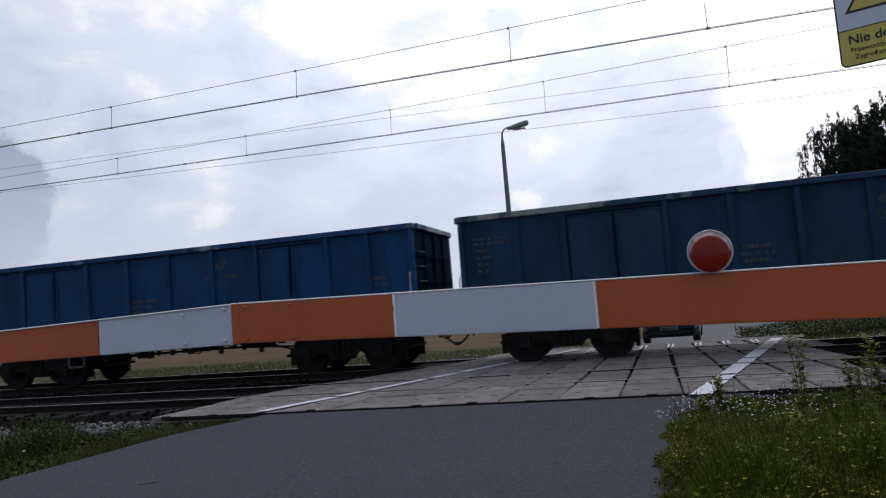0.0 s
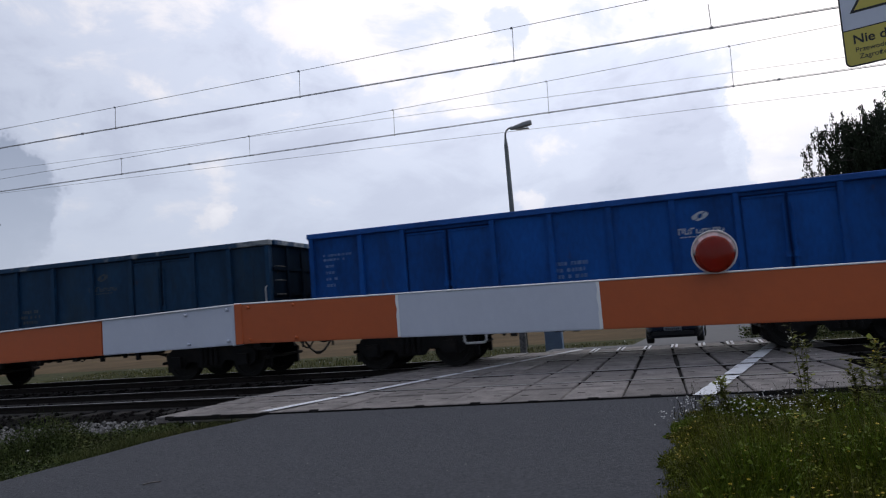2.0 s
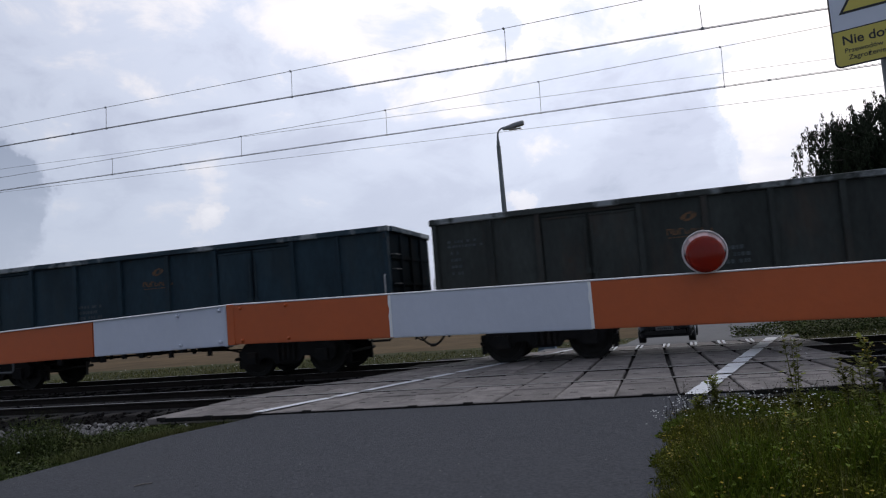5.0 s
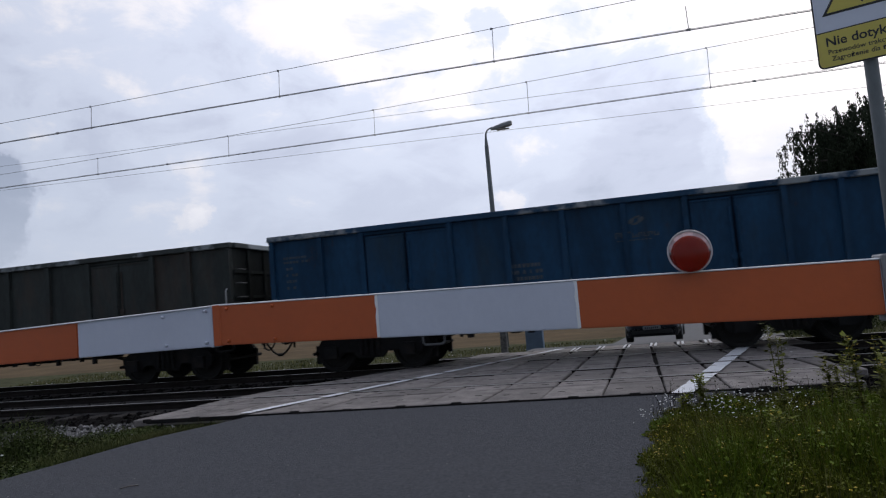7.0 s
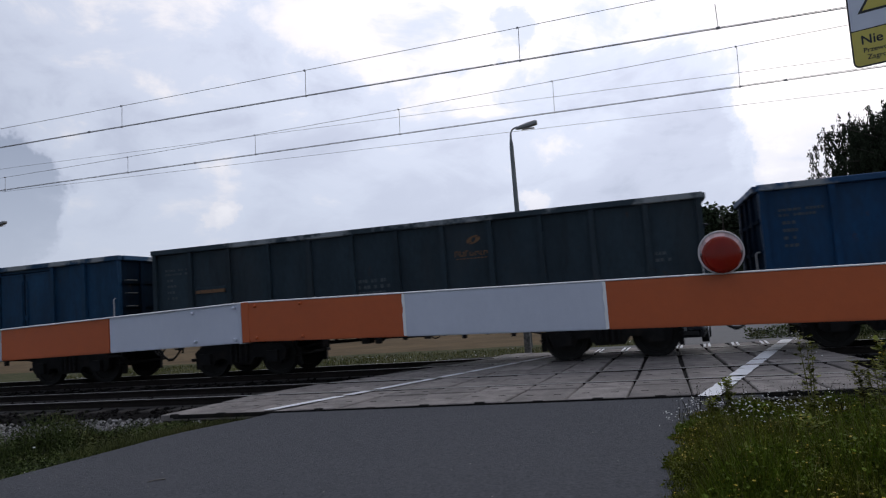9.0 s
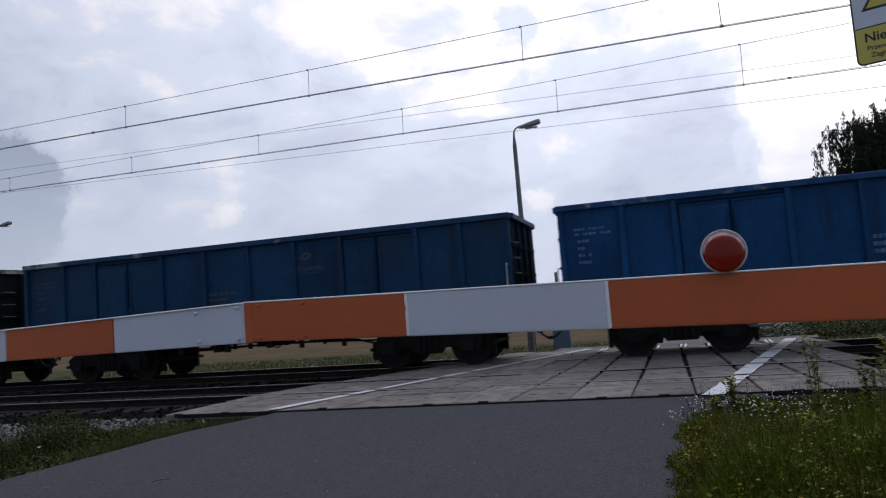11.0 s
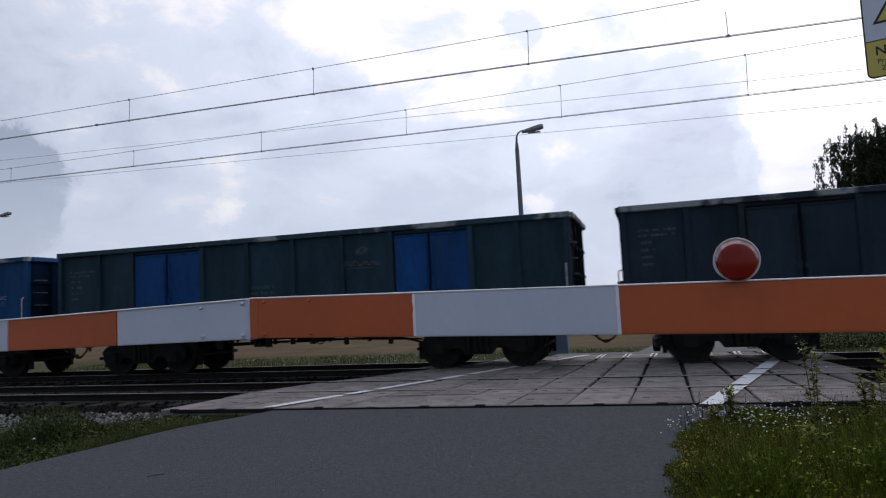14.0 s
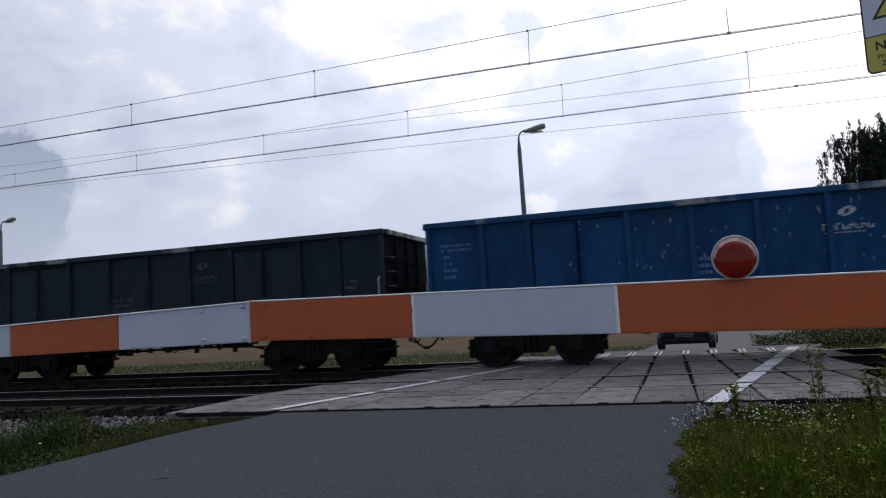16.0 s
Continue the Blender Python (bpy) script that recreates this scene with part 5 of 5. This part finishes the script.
        g *= 1 - 0.35 * smooth(-7.6, -8.6, x)
        return x, y, ground_z(x, y) - 0.02, max(0.15, g)

    V, F = blades(9000, near_left, 0.50, 0.0045, rng, 0.7)
    tagged(new("tall_grass", raw_mesh("tall_grass", V, F, ("weeds",))), "dense weeds beside the gravel and the asphalt edge", "grass", kind="stuff")

    def kerb_left():
        y = 6.6 + 2.3 * rng.random()
        x = road_left(y) - 0.06 - 0.5 * rng.random() ** 1.6
        return x, y, ground_z(x, y) - 0.01, 1.0

    V, F = blades(3600, kerb_left, 0.13, 0.004, rng, 0.8)
    tagged(new("short_grass", raw_mesh("short_grass", V, F, ("meadow",))), "short green grass along the asphalt edge", "grass", kind="stuff")

    def herb_left():
        x, y, z, g = near_left()
        return x, y, z + 0.46 * g * rng.random() ** 0.7

    V, F = leaf_cloud(rng, 34000, herb_left, 0.036)
    tagged(new("herbs", raw_mesh("herbs", V, F, ("weeds",))), "leafy dark green weeds beside the gravel", "plants", kind="stuff")

    def white_left():
        x, y, z, g = near_left()
        return x, y, z + 0.3 * g

    V, F = blob_flowers(60, white_left, 0.02, rng)
    tagged(new("white_flowers", raw_mesh("white_flowers", V, F, ("flower_white",))), "scattered small white flowers among the weeds", "flowers", kind="stuff")

    def far_strip():
        y = 19.0 + 14.0 * rng.random() ** 1.3
        x = rng.uniform(-30, 12)
        while -3.0 + 0.16 * (y - 17.4) < x < 3.7 + 0.16 * (y - 17.4):
            x = rng.uniform(-30, 12)
        g = 0.5 + 0.7 * max(0, noise.noise((x * 0.35, y * 0.5, 8)))
        return x, y, ground_z(x, y) - 0.02, g

    V, F = blades(20000, far_strip, 0.26, 0.012, rng, 0.6)
    tagged(new("meadow_grass", raw_mesh("meadow_grass", V, F, ("meadow",))), "rough green grass strip between tracks and field", "grass", kind="stuff")
    V, F = blades(15000, far_strip, 0.24, 0.012, rng)
    tagged(new("meadow_grass", raw_mesh("meadow_grass", V, F, ("grass_dry",))), "straw-coloured grass strip between tracks and field", "grass", kind="stuff")

    def far_white():
        x, y, z, g = far_strip()
        return x, y, z + 0.24 * g

    V, F = blob_flowers(620, far_white, 0.024, rng)
    tagged(new("white_flowers", raw_mesh("white_flowers", V, F, ("flower_white",))), "white flowers in the strip beyond the tracks", "flowers", kind="stuff")


def weed(x, y, height, seed, tops, label, width=0.12):
    rng = random.Random(seed)
    th = thing("weed", label, "plant", pose(x, y, ground_z(x, y) - 0.02))
    bm = bmesh.new()
    ends = []
    for k in range(3):
        a = rng.uniform(0, 6.28)
        tip = Vector((width * math.cos(a) * rng.uniform(0.2, 1), width * math.sin(a) * rng.uniform(0.2, 1), height * rng.uniform(0.75, 1.05)))
        tube(bm, ((0, 0, 0), tip * 0.5 + Vector((0.01, 0, 0.02)), tip), (0.006, 0.005, 0.002), 5)
        ends.append(tip)
    part("stem", bm, "grass_dry", th)
    V, F = [], []
    for tip in ends:
        for _ in range(110):
            s = rng.uniform(0.15, 1.03)
            p = tip * s + Vector((rng.gauss(0, 0.02), rng.gauss(0, 0.02), 0))
            l, a = rng.uniform(0.03, 0.085), rng.uniform(0, 6.28)
            d = Vector((math.cos(a), math.sin(a), rng.uniform(-0.2, 0.6))) * l
            q = Vector((-math.sin(a), math.cos(a), 0)) * l * 0.28
            n = len(V)
            V += [p, p + d * 0.5 + q, p + d, p + d * 0.5 - q]
            F.append((n, n + 1, n + 2, n + 3))
    ob = new("leaves", raw_mesh("leaves", V, F, ("grass",)))
    ob.parent = th
    if tops:
        V, F = [], []
        fl = blob_flowers(30, lambda: tuple(rng.choice(ends) * rng.uniform(0.85, 1.02) + Vector((rng.gauss(0, 0.025), rng.gauss(0, 0.025), 0))), 0.009, rng)
        ob = tagged(new("flower_heads", raw_mesh("flower_heads", *fl, (tops,))), kind="stuff")
        ob.parent = th


def leaf_cloud(rng, count, centre_fn, size, droop=0.0, slim=0.33):
    V, F = [], []
    for _ in range(count):
        p = Vector(centre_fn())
        a, l = rng.uniform(0, math.tau), size * rng.uniform(0.5, 1.3)
        d = Vector((math.cos(a), math.sin(a), rng.uniform(-0.5, 0.5))) * (1 - droop) + Vector((0, 0, -1.0)) * droop
        d = d.normalized() * l
        q = d.cross(Vector((rng.gauss(0, 1), rng.gauss(0, 1), rng.gauss(0, 1)))).normalized() * l * slim
        n = len(V)
        V += [p, p + d * 0.5 + q, p + d, p + d * 0.5 - q]
        F.append((n, n + 1, n + 2, n + 3))
    return V, F


def build_trees():
    # weeping birch beyond the tracks
    rng = random.Random(21)
    base = Vector((19.3, 55, -0.95))
    th = thing("tree", "large dark weeping birch with hanging branches", "tree", Matrix.Translation(base))
    bm = bmesh.new()
    tube(bm, ((0, 0, 0), (0.1, 0, 4), (-0.3, 0.1, 9.5), (-1.2, 0, 14.2)), (0.42, 0.33, 0.2, 0.05), 10)
    strands = []
    for k in range(120):
        rise = rng.uniform(0.8, 2.6)
        z = rng.uniform(3.0, 13.4 - rise)
        a = rng.uniform(0, math.tau) if k > 30 else math.pi + rng.uniform(-0.6, 0.6)
        top = max(0.0, (z + rise - 11.9) / 1.5)
        reach = 7.4 * (1 + 0.08 * math.sin(a * 3.0 + z * 0.8)) * (1 - 0.45 * top * top * rng.random()) * rng.uniform(0.55, 1.0)
        root, end = Vector((0, 0, z - 0.6)), Vector((math.cos(a) * reach, math.sin(a) * reach, z + rise))
        knee = root.lerp(end, 0.55) + Vector((0, 0, 0.7))
        tube(bm, (root, knee, end), (0.09, 0.055, 0.02), 5)
        for q in range(26):
            s = rng.random() ** 0.75
            p = root.lerp(knee, s * 2) if s < 0.5 else knee.lerp(end, s * 2 - 1)
            p = p + Vector((rng.gauss(0, 0.42), rng.gauss(0, 0.42), rng.uniform(-0.1, 0.55)))
            if p.to_2d().length > 0.8:
                strands.append((p, rng.uniform(0.6, 1.2 + 1.7 * s), rng.uniform(-0.12, 0.12)))
    for q in range(70):
        p = Vector((rng.gauss(-1.6, 1.1), rng.gauss(0, 1.1), rng.uniform(13.2, 14.7)))
        strands.append((p, rng.uniform(0.8, 2.2), rng.uniform(-0.2, 0.2)))
    part("trunk", bm, "bark", th, "", True)

    def spot():
        p, length, lean = rng.choice(strands)
        d = rng.random()
        return p.x + lean * d * length + rng.gauss(0, 0.07), p.y + rng.gauss(0, 0.07), p.z - d * length

    V, F = leaf_cloud(rng, 190000, spot, 0.21, 0.74, 0.20)
    ob = new("crown", raw_mesh("crown", V, F, ("leaf_dark",)))
    ob.parent = th
    tagged(th, group="trees")
    # broad trees farther off along the road
    for i, (x, y, hgt, rad) in enumerate(((8.4, 80, 12.3, 5.0), (13.6, 83, 12.4, 5.2), (20, 82, 11.6, 5.4), (28, 84, 11.5, 5.5), (36, 86, 11, 5.5), (4.9, 82, 10.9, 3.4), (-2.6, 92, 4.9, 2.0), (24, 90, 10.8, 5.2))):
        rng = random.Random(40 + i)
        th = thing("tree", "dark broad-leaved tree far beyond the crossing", "tree", pose(x, y, -0.98), group="trees")
        bm = bmesh.new()
        tube(bm, ((0, 0, 0), (0.1, 0, hgt * 0.4), (0, 0.1, hgt * 0.8)), (0.35, 0.25, 0.06), 8)
        lobes = []
        for k in range(26):
            a, z = rng.uniform(0, math.tau), hgt * rng.uniform(0.10, 0.86)
            r = rad * (1 - abs(z / hgt - 0.5) ** 2 * 2.2) * rng.uniform(0.35, 0.85)
            c = Vector((math.cos(a) * r, math.sin(a) * r, z))
            tube(bm, ((0, 0, z * 0.7), c * 0.6 + Vector((0, 0, z * 0.35)), c), (0.09, 0.05, 0.02), 5)
            lobes.append((c, rad * rng.uniform(0.25, 0.42)))
        part("trunk", bm, "bark", th, "", True)

        def spot():
            c, r = rng.choice(lobes)
            d = Vector((rng.gauss(0, 1), rng.gauss(0, 1), rng.gauss(0, 0.85))).normalized() * r * rng.random() ** 0.4
            return c + d

        V, F = leaf_cloud(rng, 15000, spot, 0.5)
        ob = new("crown", raw_mesh("crown", V, F, ("leaf_far",)))
        ob.parent = th
    # hedge and scrub behind the road and along the field's far rim
    rng = random.Random(77)

    def scrub():
        x = rng.uniform(3.5, 26)
        y = 27 + 0.5 * x + rng.gauss(0, 0.8)
        top = 0.72 + 0.45 * noise.noise((x * 0.6, 2, 0))
        return x, y, -1.0 + top * rng.random()

    V, F = leaf_cloud(rng, 34000, scrub, 0.08)
    tagged(new("hedge", raw_mesh("hedge", V, F, ("weeds",))), "low green hedge and scrub along the far road", "hedge", kind="stuff")

    def wood():
        x = rng.uniform(-420, 60)
        top = 5.0 + 3.0 * noise.noise((x * 0.035, 6, 0)) + 2.0 * noise.noise((x * 0.22, 1, 0))
        return x, 330 + rng.uniform(-4, 14), -1.0 + max(1.0, top) * rng.random() ** 0.8

    V, F = leaf_cloud(rng, 16000, wood, 1.5)
    tagged(new("distant_wood", raw_mesh("distant_wood", V, F, ("leaf_far",))), "low dark strip of woods on the horizon", "woods", kind="stuff")


def build_distant_plant():
    """Grey silo-like shed far behind the field."""
    th = thing("silo", "small grey industrial silo on the horizon", "silo", pose(-13.35, 120, -0.96))
    bm = bmesh.new()
    lathe(bm, ((0, 0.95), (7.5, 1.0), (7.55, 1.06), (7.75, 1.0), (8.0, 0.5)), "z", 20)
    part("drum", bm, "pole_grey", th, "", True)
    bm = bmesh.new()
    box(bm, -2.9, -1.2, -0.6, 0.6, 0, 4.7, 0.05)
    part("annex", bm, "lamp_shell", th)
    bm = bmesh.new()
    tube(bm, ((-2.2, -0.3, 4.1), (-2.2, -0.3, 6.4)), 0.28, 10)
    part("pipe", bm, "lamp_shell", th)
    bm = bmesh.new()
    box(bm, 1.1, 2.8, -0.6, 0.6, 0, 5.2, 0.05)
    part("annex", bm, "lamp_shell", th)


# ---- insect ----
def build_fly():
    th = thing("fly", "dark fly passing close before the camera", "insect")
    bm = bmesh.new()
    lathe(bm, ((-0.0045, 0.0006), (-0.003, 0.0018), (0.0, 0.0022), (0.002, 0.0016), (0.0025, 0.0017), (0.004, 0.0014), (0.0046, 0.0005)), "x", 12)
    bmesh.ops.scale(bm, vec=(1.5, 1.6, 1.6), verts=bm.verts)
    part("body", bm, "fly", th, "", True)
    for s in (-1, 1):
        bm = bmesh.new()
        vs = [bm.verts.new(p) for p in ((0.001, s * 0.001, 0.0015), (-0.001, s * 0.005, 0.0035), (-0.0035, s * 0.0065, 0.0045), (-0.0045, s * 0.0045, 0.0035), (-0.002, s * 0.0015, 0.0018))]
        f = bm.faces.new(vs)
        ext = bmesh.ops.extrude_face_region(bm, geom=[f])
        for v in ext["geom"]:
            if isinstance(v, bmesh.types.BMVert):
                v.co.z += 0.0001
        bmesh.ops.scale(bm, vec=(1.5, 1.6, 1.6), verts=bm.verts)
        part("wing", bm, "fly_wing", th)
        bm = bmesh.new()
        for x in (-0.001, 0.0005, 0.002):
            tube(bm, ((x, s * 0.001, -0.001), (x, s * 0.003, -0.002), (x - 0.001, s * 0.004, -0.005)), 0.0002, 4)
        bmesh.ops.scale(bm, vec=(1.5, 1.6, 1.6), verts=bm.verts)
        part("legs", bm, "fly", th)
    return th


# ---- crossing slabs and road paint ----
SLAB_ROWS = ((9.42, 10.60), (10.66, 11.150), (11.285, 12.615), (12.755, 13.45), (13.54, 15.07), (15.20, 16.535), (16.67, 17.70))


def build_crossing():
    cr = thing("level_crossing", "level crossing of worn concrete slabs between the rails", "level crossing", kind="structure")
    bm = bmesh.new()
    vs = [bm.verts.new(p) for p in ((-7.4, 9.20, -0.05), (2.75, 9.70, -0.05), (3.3, 17.66, -0.05), (-5.1, 17.66, -0.05), (-5.8, 13.5, -0.05), (-7.1, 11.5, -0.05))]
    f = bm.faces.new(vs)
    ext = bmesh.ops.extrude_face_region(bm, geom=[f])
    for v in ext["geom"]:
        if isinstance(v, bmesh.types.BMVert):
            v.co.z -= 0.13
    part("bedding", bm, "joint", cr, "dark filled joints")
    rng = random.Random(9)
    def border(i, x):
        """The first joints run slightly askew to the rails."""
        y = SLAB_ROWS[i][0]
        return y + (0.115 + 0.047 * x if i == 0 else 0.04 + 0.040 * x if i == 1 else 0.0)

    def joint_x(n, y):
        """Cross joints draw together towards the far track."""
        return 0.42 + 0.012 * (y - 9.4) + n * (0.82 - 0.030 * (y - 9.4))

    def end_left(y):
        return -7.50 + 0.2 * (y - 9.1) + 0.95 * smooth(11.6, 14.0, y) + 1.15 * smooth(13.0, 17.0, y)

    for i, (y0, y1) in enumerate(SLAB_ROWS):
        xa, xb = end_left((y0 + y1) / 2) - 0.35, 2.85 + 0.10 * (y0 - 9.9) + (0.25 if i % 2 else 0)
        ym = (y0 + y1) / 2
        for n in range(-13, 7):
            x0, x1 = max(joint_x(n, ym), xa), min(joint_x(n + 1, ym), xb)
            if x1 - x0 < 0.12:
                continue
            gap = 0.012 + 0.022 * smooth(10.0, 13.0, ym) * (0.4 + 0.6 * smooth(-3.0, -1.0, x0))
            bm = bmesh.new()
            vs = box(bm, 0, 1, 0, 1, -0.10, 0)
            for v in vs:
                far, right = v.co.y > 0.5, v.co.x > 0.5
                y = y1 if far else y0
                edge = joint_x(n + 1, y) - gap if right else joint_x(n, y) + gap
                v.co.x = min(max(edge, end_left(y) + (0.06 if right else 0.0)), xb) + (rng.uniform(-0.012, 0.012) if ym > 12 else 0)
                v.co.y = (border(1, v.co.x) - 0.06 if i == 0 else y1) if far else border(i, v.co.x)
            bmesh.ops.bevel(bm, geom=list(bm.edges), offset=0.014, segments=1, affect="EDGES")
            cx, cy = (x0 + x1) / 2, (border(i, x0) + y1) / 2
            if x1 - x0 > 0.6:
                for hx in (-0.2, 0.2):
                    q = box(bm, cx + hx - 0.05, cx + hx + 0.05, cy - 0.02, cy + 0.02, -0.01, 0.0015)
                    for f in {f for v in q for f in v.link_faces}:
                        f.material_index = 1
                if i == 0:
                    yf = border(0, cx)
                    q = box(bm, cx - 0.07, cx + 0.07, yf - 0.012, yf + 0.045, -0.05, 0.003)
                    for f in {f for v in q for f in v.link_faces}:
                        f.material_index = 1
            ob = part("slab", bm, ("concrete", "joint"), cr)
            ob.location = (0, 0, -0.004 + rng.uniform(-0.012, 0.003))

    # dark strip added as the shadow line below the front slab edge
    bm = bmesh.new()
    vs = box(bm, -7.2, 2.75, 0, 1, -0.075, -0.016)
    for v in vs:
        v.co.y = border(0, v.co.x) - (0.010 if v.co.y < 0.5 else -0.004)
    part("edge_angle", bm, "dark_steel", cr, "dark strip standing in for the shadow under the slab edge")

    def mark(pts, label):
        bm = bmesh.new()
        a = [bm.verts.new((x - w / 2, y, 0.006)) for x, y, w in pts]
        b = [bm.verts.new((x + w / 2, y, 0.006)) for x, y, w in pts]
        for i in range(len(pts) - 1):
            bm.faces.new((a[i], b[i], b[i + 1], a[i + 1]))
        part("road_marking", bm, "road_paint", cr, label)

    rows = [(a + 0.02 - (0.12 if i == 0 else 0), b - 0.02) for i, (a, b) in enumerate(SLAB_ROWS)]
    for y0, y1 in rows:
        mark([(-5.58 + 0.475 * (y - 9.36), y, 0.20) for y in (y0, y1)], "worn white edge line")
        wob = [y0 + (y1 - y0) * k / 6 for k in range(7)]
        mark([(0.74 + 0.283 * (y - 9.8) + 0.02 * noise.noise((y * 5, 0, 0)), y, 0.26 + 0.04 * noise.noise((y * 4, 3, 0))) for y in wob], "worn broad white edge line")
    for i in range(7):
        x = -1.28 + 0.61 * i
        for d in (-0.05, 0.05):
            mark([(x + d, 16.76, 0.055), (x + d + 0.06, 17.66, 0.055)], "short white dash")


build_ground()
build_roads()
build_tracks()
build_stones()
build_debris()
gate = build_barrier()
reflector = build_barrier_lamp()
build_sign()
build_wires()
build_street_lamps()
build_train()
build_car()
build_lineside()
build_trees()
build_distant_plant()
build_grass()
for args in ((1.43, 7.6, 1.05, 1, "flower_white", "tall thin weed with pale flower heads on the verge"), (2.35, 7.2, 1.05, 2, "flower_yellow", "tall leafy weed with yellowish heads on the verge"), (0.75, 8.3, 0.48, 3, "", "thin dry weed on the verge"), (0.55, 8.3, 0.30, 4, "flower_white", "low weed with white flower heads at the asphalt edge"), (1.15, 6.2, 0.48, 7, "flower_yellow", "bushy weed with yellow heads on the verge"), (1.7, 5.4, 0.52, 8, "flower_yellow", "bushy weed with yellow heads on the verge"), (0.6, 5.2, 0.40, 9, "flower_yellow", "bushy weed with yellow heads on the verge"), (1.86, 6.5, 1.06, 11, "flower_yellow", "tall leafy weed with yellowish heads on the verge"), (1.99, 6.45, 0.95, 13, "flower_yellow", "tall leafy weed with yellowish heads on the verge"), (2.12, 6.7, 0.8, 14, "", "leafy green weed on the verge"), (2.1, 7.9, 0.7, 12, "", "leafy green weed on the verge"), (2.1, 8.4, 0.6, 10, "", "thin dry weed on the verge")):
    weed(*args)
fly = build_fly()
build_crossing()

# ---- what moves ----
FLASHES = [(n + 0.33, n + 0.83) for n in range(16)]
FLY_PATH = (
    (0.0, (0.25, 0.30, 1.80), 0), (0.2, (0.053, 0.374, 1.575), 160), (0.3, (-0.022, 0.389, 1.529), 170), (0.4, (-0.077, 0.353, 1.610), 180),
    (1.0, (-0.40, 0.20, 1.80), 190), (3.5, (-0.37, 0.22, 1.40), 260), (3.6, (-0.33, 0.254, 1.429), 330), (3.7, (-0.258, 0.319, 1.459), 360),
    (3.8, (-0.204, 0.351, 1.479), 400), (3.9, (-0.196, 0.349, 1.497), 470), (4.0, (-0.223, 0.339, 1.477), 540), (4.1, (-0.263, 0.258, 1.600), 560),
    (5.0, (-0.6, 0.1, 1.9), 580), (16.0, (-0.7, -0.3, 1.9), 600))


def motions():
    for w, axles, x0 in TRAIN:
        walk(w, [(t, pose(x0 - run(t), FAR_TRACK, 0)) for t in range(17)])
        for ax in axles:
            x, y, z = ax.location
            walk(ax, [(i / 15, Matrix.Translation((x, y, z)) @ Matrix.Rotation(-run(i / 15) / WHEEL_R, 4, "Y")) for i in range(241)])
    # the reflector swings round for each flash
    rows, angle, at = [(0.0, 180)], 180, 0.0
    for on, off in FLASHES:
        for start, turn in ((on, 180), (off, 180)):
            for k in range(4):
                rows.append((start + k / 30, angle + turn * k / 3))
            angle += turn
    rows.append((16.0, angle))
    walk(reflector, [(t, pose(0, 0.036, 0, 0, 0, a)) for t, a in rows])
    walk(fly, [(t, Matrix.Translation(p) @ pose(0, 0, 0, 20, a * 0.3, a)) for t, p, a in FLY_PATH])


motions()
